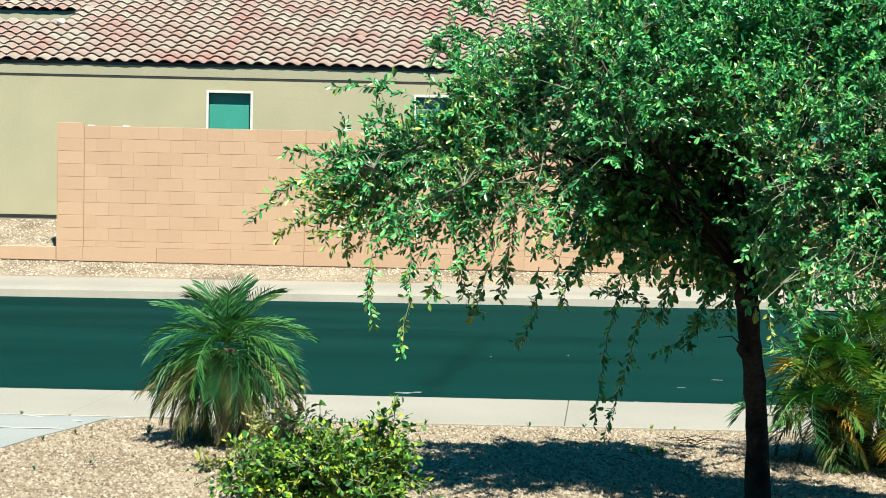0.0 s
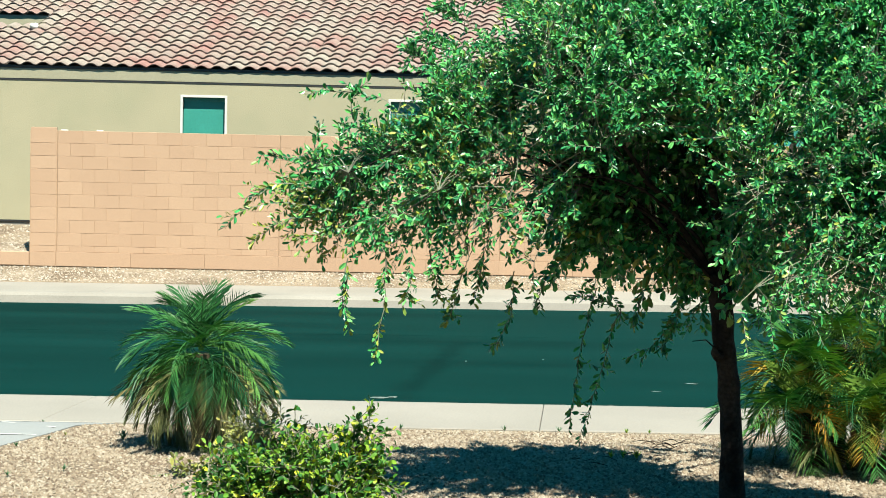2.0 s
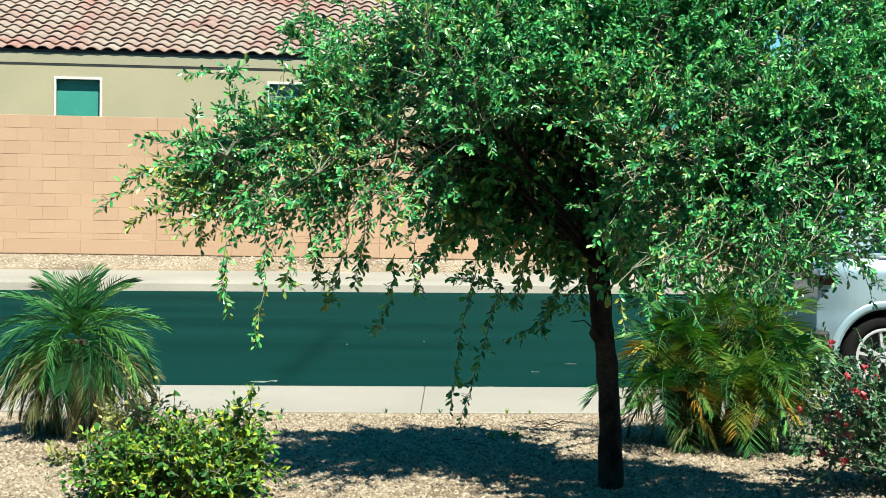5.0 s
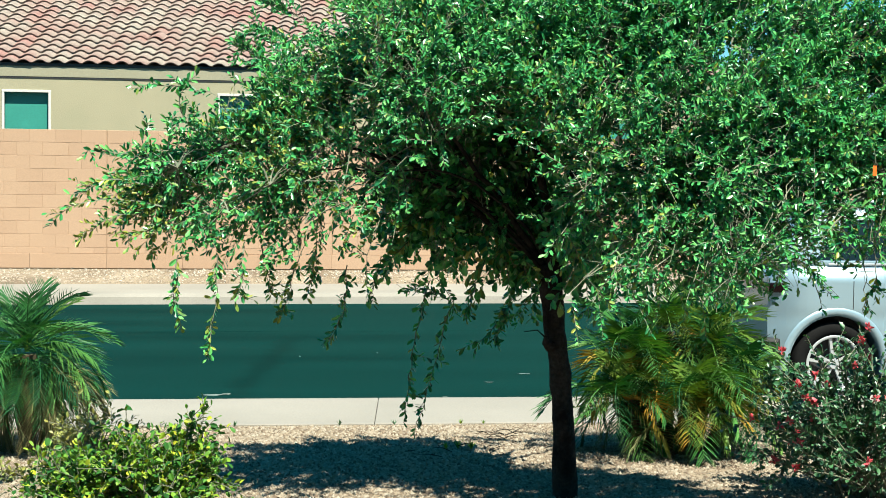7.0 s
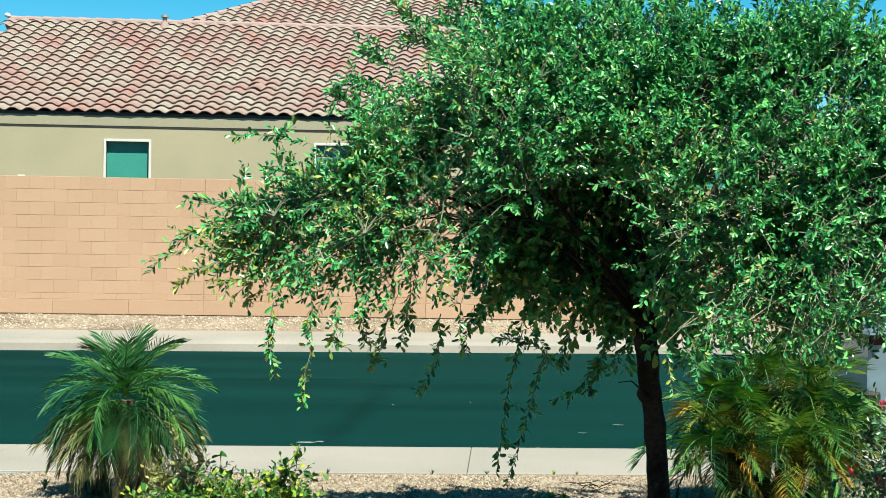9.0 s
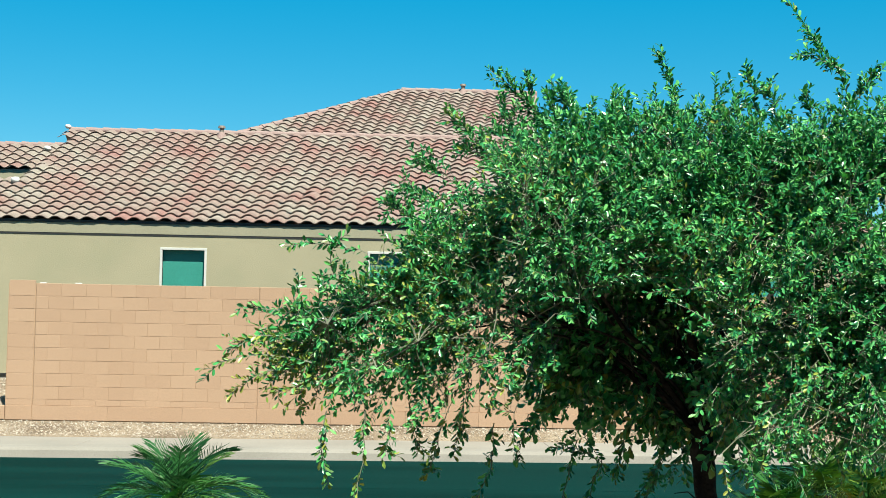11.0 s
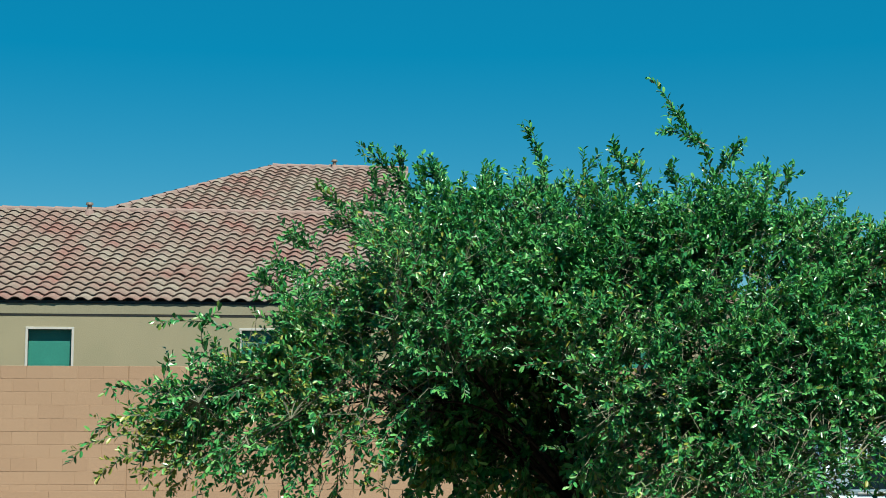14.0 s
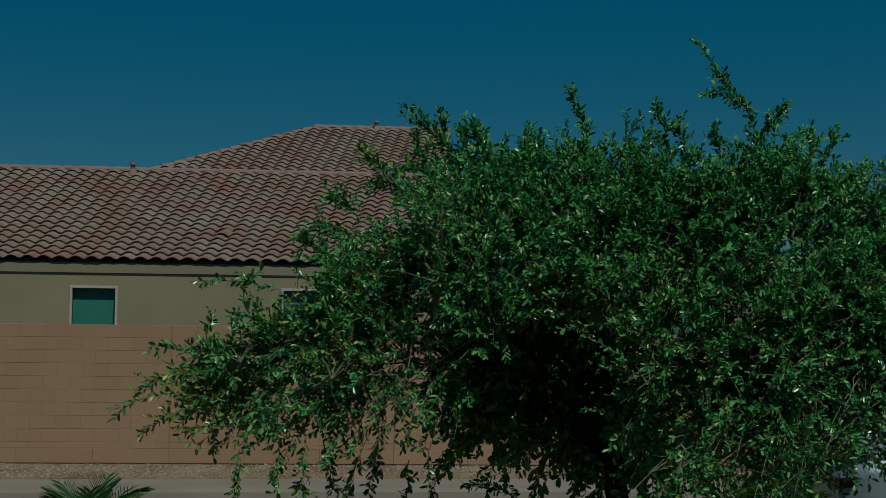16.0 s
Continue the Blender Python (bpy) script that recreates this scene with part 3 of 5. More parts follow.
    roof_field(wing, wy, wz, lambda r: (-13.0, -7.6), 6, seed=9)
    ridge_caps(wing, (-13, wy + 1.65, wz + 1.65 * PITCH + 0.03), (-7.6, wy + 1.65, wz + 1.65 * PITCH + 0.03))
    # taller roof behind, with a hip to the left and a gable to the right
    py, pz, x_l, x_r = 40.0, 8.43, -0.05, 3.60
    ey = 33.0
    ez = pz - (py - ey) * PITCH
    deck("upper_deck", [(x_l, py, pz), (x_r, py, pz), (x_r * ey / py, ey, ez), (x_l - (py - ey), ey, ez)])
    upper = part("upper_roof", box(bmesh.new(), x_l, py - 0.05, pz - 0.12, x_r, py + 0.05, pz - 0.05), VENT, h)
    put(upper)
    deck("upper_deck", [(x_l, py, pz), (x_r, py, pz), (x_r, 47.0, pz - 3.1), (x_l - 7, 47.0, pz - 3.1)])
    n_rows = int((py - ey) / COS / ROW)
    roof_field(upper, ey, ez, lambda r: (x_l - (py - ey) + r * ROW * COS + 0.1, x_r * (ey + r * ROW * COS) / py), n_rows, seed=5)
    ridge_caps(upper, (x_l - (py - ey), ey, ez + 0.03), (x_l, py, pz + 0.03))
    ridge_caps(upper, (x_l, py, pz + 0.05), (x_r, py, pz + 0.05))
    # roof vents
    for x, y, z in ((-4.05, 33.5, rz - 0.1), (3.0, 33.5, rz - 0.12), (1.6, py - 0.15, pz - 0.05)):
        bm = bmesh.new()
        bmesh.ops.create_cone(bm, cap_ends=True, segments=14, radius1=0.055, radius2=0.05, depth=0.24, matrix=Matrix.Translation((x, y, z + 0.10)))
        bmesh.ops.create_cone(bm, cap_ends=True, segments=14, radius1=0.085, radius2=0.075, depth=0.05, matrix=Matrix.Translation((x, y, z + 0.23)))
        put(part("roof_vent", bm, VENT, h, "small metal roof vent pipe"))
        bm = bmesh.new()
        bmesh.ops.create_cone(bm, cap_ends=True, segments=14, radius1=0.14, radius2=0.06, depth=0.16, matrix=Matrix.Translation((x, y, z + 0.03)))
        put(part("flashing", bm, RIDGE, h))
    return h


# unseen plain wall added behind the camera to hold back sky light
tagged(box_part("wall_near_house", (-16.0, -2.4, -0.2, 16.0, -2.0, 5.6), STUCCO, None, 0.01), "plain tan stucco wall added out of view to block sky light", "wall", kind="structure")


# ---- the street tree ----
def unit(v):
    return v / (np.linalg.norm(v, axis=-1, keepdims=True) + 1e-9)


def curve(a, b, c, n):
    t = np.linspace(0, 1, n)[:, None]
    a, b, c = np.array(a, float), np.array(b, float), np.array(c, float)
    return a * (1 - t) ** 2 + 2 * b * t * (1 - t) + c * t ** 2


def leaf_run(rng, pts, spacing, length, width, start=0.15, droop=0.25):
    """Places and ways of leaves that stand along a twig."""
    seg = np.linalg.norm(np.diff(pts, axis=0), axis=1)
    along = np.r_[0, np.cumsum(seg)]
    s = np.arange(along[-1] * start, along[-1], spacing)
    s = s + rng.uniform(-0.3, 0.3, len(s)) * spacing
    p = np.stack([np.interp(s, along, pts[:, k]) for k in range(3)], 1)
    d = unit(np.stack([np.interp(s + 0.02, along, pts[:, k]) - np.interp(s - 0.02, along, pts[:, k]) for k in range(3)], 1))
    out = rng.normal(size=(len(s), 3))
    out = unit(out - d * (out * d).sum(1)[:, None])
    way = unit(d * rng.uniform(0.5, 1.3, len(s))[:, None] + out - np.array([0, 0, droop * 0.5]))
    up = unit(rng.normal(size=(len(s), 3)) * 0.55 + np.array([0, 0, 1.0]))
    size = rng.uniform(0.7, 1.25, len(s))
    return p, way, up, length * size, width * size * rng.uniform(0.85, 1.15, len(s))


def street_tree():
    rng = np.random.default_rng(11)
    tree = empty("tree", (1.69, 7.88, 0.24), "evergreen tree with dark trunk and wide drooping leafy crown", "tree")
    back = Matrix.Translation(-tree.location)

    def put(ob):
        ob.matrix_parent_inverse = back
        return ob
    # trunk with a flared foot and a leaning line
    line = [(1.70, 7.88, 0.14), (1.70, 7.88, 0.26), (1.695, 7.88, 0.5), (1.675, 7.89, 0.8), (1.645, 7.89, 1.1), (1.61, 7.90, 1.35), (1.60, 7.9, 1.55)]
    rad = [0.085, 0.072, 0.064, 0.060, 0.057, 0.062, 0.060]
    fine = [(Vector(line[i]).lerp(Vector(line[i + 1]), k / 5), rad[i] + (rad[i + 1] - rad[i]) * k / 5) for i in range(6) for k in range(5)]
    v, f = tube([p for p, _ in fine], [r for _, r in fine], 16)
    v = [p + Vector((noise.noise(p * 9), noise.noise(p * 9 + Vector((5, 0, 0))), 0)) * 0.012 for p in v]
    trunk = put(link("trunk", v, f, BARK, tree, "dark furrowed bark", True))
    v, f = tube([(1.60, 7.85, 1.07), (1.57, 7.82, 1.10), (1.565, 7.81, 1.13)], [0.03, 0.022, 0.008], 8)
    link("knot", v, f, BARK, trunk)
    v, f = tube([(1.575, 7.86, 1.12), (1.53, 7.86, 1.16), (1.46, 7.87, 1.15)], [0.005, 0.004, 0.002], 5)
    link("stub", v, f, BARK, trunk)
    # limbs
    limb_pts = []
    ends = []
    for n in range(8):
        a = 2 * math.pi * (n + 0.35 * rng.random()) / 8
        rx = 1.45
        end = np.array([1.5 + rx * math.cos(a) * rng.uniform(0.75, 1.0), 7.75 + 0.7 * math.sin(a), rng.uniform(2.1, 2.5)])
        ends.append(end)
    for e in ((1.5, 7.9, 3.0), (1.9, 8.0, 2.95), (0.9, 7.9, 2.85), (2.5, 7.9, 2.8), (-0.35, 7.4, 2.0), (-0.1, 7.1, 1.8), (0.25, 6.9, 1.75),
              (0.1, 7.6, 2.35), (0.6, 7.2, 2.45), (2.6, 6.5, 2.2), (2.7, 6.1, 1.95), (2.2, 6.7, 1.75), (2.0, 6.9, 2.5), (2.9, 6.4, 2.6)):
        ends.append(np.array(e))
    for end in ends:
        start = np.array([1.60, 7.90, 1.42 + 0.13 * rng.random()])
        mid = start * 0.5 + end * 0.5 + np.array([0, 0, 0.8 if len(limb_pts) >= 12 and end[2] < 2.1 else 0.32]) + rng.normal(size=3) * 0.06
        if end[0] < 1.45:
            mid[1] += 0.5
        p = curve(start, mid, end, 10)
        p[1:-1] += rng.normal(size=(8, 3)) * 0.02
        r = np.linspace(0.024, 0.005, 10) * rng.uniform(0.8, 1.15) * (0.42 if len(limb_pts) >= 12 else 1.0)
        v, f = tube(p, r, 7)
        put(link("limb", v, f, BARK, tree, "", True))
        limb_pts.append(p[2:])
    limb_all = np.concatenate(limb_pts)
    twigs = Heap()
    P, W, U, L, B = [], [], [], [], []

    def dress(p, r0, length=0.033, width=0.0162, spacing=0.0080, start=0.15, droop=0.25):
        v, f = tube(p, np.linspace(r0, r0 * 0.35, len(p)), 3)
        twigs.add(v, f)
        for store, got in zip((P, W, U, L, B), leaf_run(rng, p, spacing, length, width, start, droop)):
            store.append(got)

    def ceiling_at(x):
        return float(np.interp(x, (-0.6, -0.4, -0.2, 0.0, 0.2, 0.41, 0.74, 0.93, 1.35, 1.91, 2.37, 2.87, 3.05, 3.4, 3.8), (1.9, 2.05, 2.2, 2.42, 2.55, 2.64, 2.86, 3.04, 3.06, 3.13, 3.15, 3.02, 2.9, 2.78, 2.66)))

    def floor_at(x):
        return float(np.interp(x, (-0.95, -0.56, -0.2, 0.25, 0.69, 1.45, 1.9, 2.15, 2.63, 2.95, 3.8), (1.68, 1.60, 1.54, 1.47, 1.46, 1.36, 1.33, 1.38, 1.46, 1.56, 1.66)))

    def heart_at(x):
        """Depth of the crown's middle: the limbs to the right reach towards the near side."""
        left = min(1.0, max(0.0, (0.7 - x) / 1.2))
        return 7.75 + 0.15 * left - 0.5 * max(0.0, x - 1.2)

    made = 0
    while made < 2430:
        deep = made >= 1950
        cover = False
        if deep:
            # the shaded heart of the crown, behind the limbs
            x = rng.uniform(0.75, 1.85)
            tip = np.array([x, rng.uniform(7.3, 8.45 - 0.45 * max(0.0, x - 0.9)) if x > 1.7 else rng.uniform(7.95, 8.5), rng.uniform(1.64 if x < 1.3 else 1.46, 2.42)])
            cover = made % 4 == 1
            if cover:
                tip = np.array([rng.uniform(0.55, 1.8), rng.uniform(7.0, 7.6), rng.uniform(2.35, 2.9)])
        else:
            x = rng.uniform(-0.6, 3.75)
            lo, hi = floor_at(x), ceiling_at(x)
            z = rng.uniform(lo, hi)
            full = max(0.05, 1 - ((x - 1.4) / 2.5) ** 2) ** 0.5
            bulge = ((hi - z) / (hi - lo)) ** 0.7
            out = rng.uniform(0.1, 1.0) ** 0.45 * (-1 if rng.random() < 0.8 else 0.5)
            tip = np.array([x, heart_at(x) + float(np.interp(x, (0.0, 0.9), (0.6, 1.15))) * full * (0.12 + 0.88 * bulge) * out, z])
            up = (z - lo) / (hi - lo)
            # an open fringe along the lower edge and at the left
            if x < 0.95 and up < 0.6 and rng.random() < 1.0 - 0.9 * up:
                continue
            if 0.95 <= x < 2.0 and up < 0.25 and rng.random() < 0.55:
                continue
            if x < 0.0 and rng.random() < 0.45 - 0.6 * x:
                continue
            if x > 3.0 and z < 1.95 and rng.random() < 0.75:
                continue
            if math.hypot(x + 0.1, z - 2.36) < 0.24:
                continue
            # thin sprays over the roof line
            if 0.0 < x < 1.0 and up > 0.86 and rng.random() < 0.5:
                continue
        # the hollow under the crown stays open towards the street
        if 0.88 < tip[0] < 1.66 and 1.3 < tip[2] < 2.30 - 0.5 * abs(tip[0] - 1.3) and tip[1] < 7.9:
            continue
        # gaps through which the sun reaches the ground
        k = tip[1] / 7.9
        sx, sz = tip[0] * k, 1.97 + (tip[2] - 1.97) * k
        spot = Vector((sx - SUN_TO.x / SUN_TO.z * sz, tip[1] - SUN_TO.y / SUN_TO.z * sz, 0.0))
        if noise.noise(spot * 3.0) > 0.08 and rng.random() < 0.8 and not deep:
            continue
        # at the right the shade ends before the palms
        if sx > 1.75 and spot.y - 0.25 * SUN_TO.y / -SUN_TO.z > 8.6:
            continue
        made += 1
        d = unit((tip - np.array([1.5, 7.8, 1.9])) * np.array([0.6, 1.0, 1.0]) + rng.normal(size=3) * 0.25)
        # nearer clumps stay under the same outline
        leaf_size = min(1.0, k)
        tip[0], tip[2] = sx, sz
        near = limb_all[np.argmin(((limb_all - tip) ** 2).sum(1) + rng.uniform(0, 0.25, len(limb_all)))]
        bow = (near + tip) / 2 + np.array([0, 0, 0.12]) + rng.normal(size=3) * 0.05
        p = curve(near, bow, tip, 6)
        v, f = tube(p, np.linspace(0.0036, 0.002, 6), 3)
        twigs.add(v, f)
        high = tip[2] > 2.0
        for k in range(4 if deep else int(rng.integers(3, 6))):
            a = p[int(rng.integers(3, 6))]
            way = unit(d * np.array([1, 1, 0.6]) * 0.6 + rng.normal(size=3) * 0.6 + np.array([0, 0, 0.4 if high else -0.12]))
            long = rng.uniform(0.12, 0.30)
            sag = 0.05 if high else 0.12
            q = curve(a, a + way * long * 0.6, a + way * long - np.array([0, 0, sag * long]), 3)
            dress(q, 0.0024, *((0.056, 0.034, 0.017) if deep and not cover else (0.037 * leaf_size, 0.0148 * leaf_size, 0.0086 * leaf_size) if high else (0.040 * leaf_size, 0.0172 * leaf_size, 0.0118 * leaf_size)), droop=0.05 if high else 0.3)

    def strand(depth, points, sprigs, leaf, spacing, droop, side):
        """A long shoot through three places, written for a depth of 7.9 m and hung at its own depth."""
        k = depth / 7.9
        leaf *= min(1.0, depth / 8.4)
        root, bow, end = [np.array([points[n] * k, depth, 1.97 + (points[n + 1] - 1.97) * k]) for n in (0, 2, 4)]
        bow = 2 * bow - (root + end) / 2
        p = curve(root, bow, end, 14)
        p[1:-1] += rng.normal(size=(12, 3)) * 0.006
        dress(p, 0.0040, leaf, leaf * 0.45, spacing, 0.05, droop)
        for n in range(sprigs):
            a = p[int(rng.integers(1, 12))]
            way = unit(unit(p[-1] - p[0]) + rng.normal(size=3) * 0.55)
            long = side * rng.uniform(0.5, 1.1)
            dress(curve(a, a + way * long * 0.5, a + way * long, 4), 0.0022, leaf * 0.9, leaf * 0.38, spacing * 1.1, 0.15, droop)

    # shoots that stand above the crown
    for row in ((2.49, 3.05, 2.31, 3.42, 2.04, 3.79), (2.37, 3.41, 2.22, 3.47, 2.08, 3.48), (2.37, 3.2, 2.47, 3.32, 2.53, 3.41), (1.47, 3.0, 1.43, 3.31, 1.36, 3.45),
                (1.91, 3.05, 1.88, 3.26, 1.83, 3.39), (2.03, 3.05, 1.98, 3.23, 1.92, 3.31), (2.67, 3.0, 2.78, 3.19, 2.81, 3.28), (2.62, 3.0, 2.68, 3.18, 2.72, 3.26),
                (3.05, 2.8, 3.18, 2.91, 3.26, 2.98), (2.8, 2.95, 2.94, 3.05, 3.01, 3.08), (3.05, 2.7, 3.27, 2.84, 3.37, 2.89), (1.17, 3.0, 1.15, 3.14, 1.14, 3.2), (2.2, 3.1, 2.18, 3.2, 2.14, 3.3)):
        strand(7.9, row, 13 if row[1] > 2.98 else 9, 0.044, 0.0085, -0.05, 0.10)
    # sprays that lean out over the roof across the street
    for row in ((0.86, 2.98, 0.65, 3.21, 0.5, 3.34), (0.78, 3.0, 0.70, 3.18, 0.67, 3.31), (0.84, 3.0, 0.80, 3.16, 0.8, 3.3), (0.93, 3.0, 0.88, 3.16, 0.85, 3.23), (0.83, 2.95, 0.62, 3.08, 0.53, 3.17),
                (0.45, 2.66, 0.23, 2.80, 0.05, 2.87), (0.6, 2.72, 0.37, 3.0, 0.23, 3.17), (0.75, 2.82, 0.5, 2.9, 0.34, 2.95), (0.28, 2.58, 0.11, 2.69, -0.03, 2.71), (0.78, 2.9, 0.62, 3.0, 0.41, 3.03), (0.1, 2.5, 0.0, 2.62, -0.08, 2.66)):
        strand(7.9, row, 21, 0.040, 0.0085, -0.02, 0.13)
    # shoots at the thin left end
    for row in ((-0.18, 2.38, -0.44, 2.43, -0.61, 2.41), (-0.3, 1.96, -0.67, 2.08, -0.85, 2.05), (-0.45, 1.80, -0.81, 1.83, -1.02, 1.69), (-0.55, 1.78, -0.78, 1.70, -0.88, 1.62),
                (-0.4, 1.70, -0.55, 1.67, -0.68, 1.66), (-0.44, 1.95, -0.55, 2.12, -0.5, 2.25), (-0.29, 2.2, -0.38, 2.37, -0.27, 2.49), (-0.5, 1.9, -0.72, 1.93, -0.88, 1.84)):
        strand(7.5, row, 6, 0.046, 0.013, 0.15, 0.09)
    # strands that hang from the rim, each with its own depth first
    for depth, *row in ((7.35, -0.37, 1.55, -0.39, 1.35, -0.35, 1.18), (7.35, -0.17, 1.55, -0.18, 1.25, -0.22, 1.0), (7.35, -0.03, 1.6, -0.05, 1.42, -0.08, 1.3), (8.3, 0.23, 1.5, 0.2, 1.34, 0.16, 1.23),
                        (8.4, 0.51, 1.5, 0.49, 1.26, 0.39, 1.07), (8.5, 0.95, 1.42, 0.86, 0.99, 0.82, 0.66), (8.5, 1.08, 1.35, 0.99, 0.98, 0.88, 0.60), (8.5, 1.45, 1.40, 1.3, 1.17, 1.12, 1.05),
                        (8.5, 1.06, 1.30, 0.97, 1.36, 0.8, 1.38), (8.4, 0.69, 1.55, 0.66, 1.41, 0.64, 1.30), (8.5, 1.42, 1.4, 1.36, 1.23, 1.3, 1.1)):
        strand(depth, row, 10, 0.049, 0.016, 0.25, 0.09)
    for depth, *row in ((7.6, 0.06, 1.6, 0.1, 1.45, 0.11, 1.36), (6.9, 3.0, 1.75, 3.07, 1.47, 3.13, 1.31), (6.8, 3.3, 1.75, 3.38, 1.47, 3.37, 1.25), (6.8, 3.42, 1.7, 3.44, 1.5, 3.44, 1.38),
                        (7.6, 1.78, 1.5, 1.81, 1.33, 1.78, 1.22), (7.4, 2.0, 1.6, 2.06, 1.45, 2.03, 1.33), (8.4, 0.35, 1.6, 0.33, 1.45, 0.3, 1.32), (8.4, 1.2, 1.45, 1.18, 1.33, 1.15, 1.22)):
        strand(depth, row, 8, 0.050, 0.014, 0.3, 0.10)
    # the twig that holds the plant tag
    strand(5.63, (4.07, 2.78, 4.6, 2.75, 4.79, 2.23), 5, 0.046, 0.014, 0.2, 0.1)
    put(tagged(twigs.link("brushwood", TWIG, tree, "thin pale grey twigs"), kind="stuff"))
    P, W, U, L, B = [np.concatenate(s) for s in (P, W, U, L, B)]
    # shafts between the leaves that let the sun through, and a gap at the left
    kept = np.array([noise.noise(Vector((x - z * SUN_TO.x / SUN_TO.z, y - z * SUN_TO.y / SUN_TO.z, 0.0)) * 9.0) < 0.22 for x, y, z in P])
    above = P[:, 2] - 1.9
    kept |= (P[:, 2] > 2.85) | (P[:, 0] < 0.2) | (np.hypot(P[:, 0] - above * SUN_TO.x / SUN_TO.z - 1.3, P[:, 1] - above * SUN_TO.y / SUN_TO.z - 7.95) < 0.55)
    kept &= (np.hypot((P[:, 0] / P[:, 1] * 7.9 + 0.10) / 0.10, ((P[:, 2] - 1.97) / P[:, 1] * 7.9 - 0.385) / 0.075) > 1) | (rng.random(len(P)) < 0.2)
    P, W, U, L, B = P[kept], W[kept], U[kept], L[kept], B[kept]
    # leaf faces turn outwards and up, to the light; low ones dangle
    U = unit(U * 0.35 + unit(P - np.array([1.5, 7.9, 1.6])) * 0.45 + np.array([0.12, -0.68, 0.62]) * np.interp(P[:, 2], (1.35, 1.95), (0.2, 0.9))[:, None] + rng.normal(size=U.shape) * 0.8)
    patch = np.interp(np.sin(P[:, 0] * 5.1 + 1.3 * np.sin(P[:, 2] * 6.3)) + np.sin(P[:, 2] * 5.7 + 1.7 * np.sin(P[:, 0] * 3.9 + 1.0)), (-0.6, 1.2), (0.25, 1.8))
    # sun-through-leaf colour, most often low down and at the left end
    pale = (rng.random(len(P)) < np.interp(P[:, 0], (-1.0, 0.0, 0.8), (0.55, 0.34, 0.14)) * np.interp(P[:, 2], (1.2, 1.9, 2.3), (1.0, 0.8, 0.4)) * patch)
    for keep, mat, words in ((~pale, LEAF, "glossy small oval green leaves"), (pale, LEAF_PALE, "leaves coloured pale yellow-green as if the sun shone through")):
        v, f = leaves(P[keep], W[keep], U[keep], L[keep], B[keep])
        put(tagged(link("crown", v.tolist(), f, mat, tree, words), kind="stuff"))


street_tree()


# ---- palms ----
def frond_mesh(name, material, length, arch, pairs, leaflet, rng, blade=1.0, sweep=0.55):
    """A feather frond along local x that rises, then bends down."""
    v, f = [], []
    spine = []
    x = z = 0.0
    a = 0.0
    n = 14
    for k in range(n + 1):
        spine.append(np.array([x, 0.0, z]))
        a = -arch * (k / n) ** 1.15
        x += length / n * math.cos(a)
        z += length / n * math.sin(a)
    tv, tf = tube(spine, np.linspace(0.006, 0.0015, n + 1), 5)
    v += [tuple(p) for p in tv]
    f += tf
    spine = np.array(spine)
    for k in range(pairs):
        u = 0.16 + 0.84 * (k + rng.uniform(-0.3, 0.3)) / pairs
        u = min(max(u, 0.1), 0.995)
        i = u * n
        p = np.array([np.interp(i, range(n + 1), spine[:, c]) for c in range(3)])
        d = spine[min(n, int(i) + 1)] - spine[int(i)] if int(i) < n else spine[n] - spine[n - 1]
        d = d / np.linalg.norm(d)
        nrm = np.array([-d[2], 0, d[0]])
        long = leaflet * (math.sin(math.pi * min(0.97, 0.22 + 0.7 * u)) ** 0.7) * rng.uniform(0.85, 1.1)
        for s in (-1, 1):
            out = np.array([0, s, 0]) * 0.85 + d * (sweep + 0.6 * u) + nrm * rng.uniform(0.15, 0.6)
            out = out / np.linalg.norm(out)
            w = (nrm * 0.0030 + d * 0.0036) * blade
            mid = p + out * long * 0.5
            tip = p + out * long + np.array([0, 0, -long * rng.uniform(0.05, 0.32)])
            b = len(v)
            v += [tuple(q) for q in (p - w * 0.6, p + w * 0.6, mid - w, mid + w, tip)]
            f += [(b, b + 1, b + 3, b + 2), (b + 2, b + 3, b + 4)]
    me = bpy.data.meshes.new(name)
    me.from_pydata(v, [], f)
    me.materials.append(material)
    return me


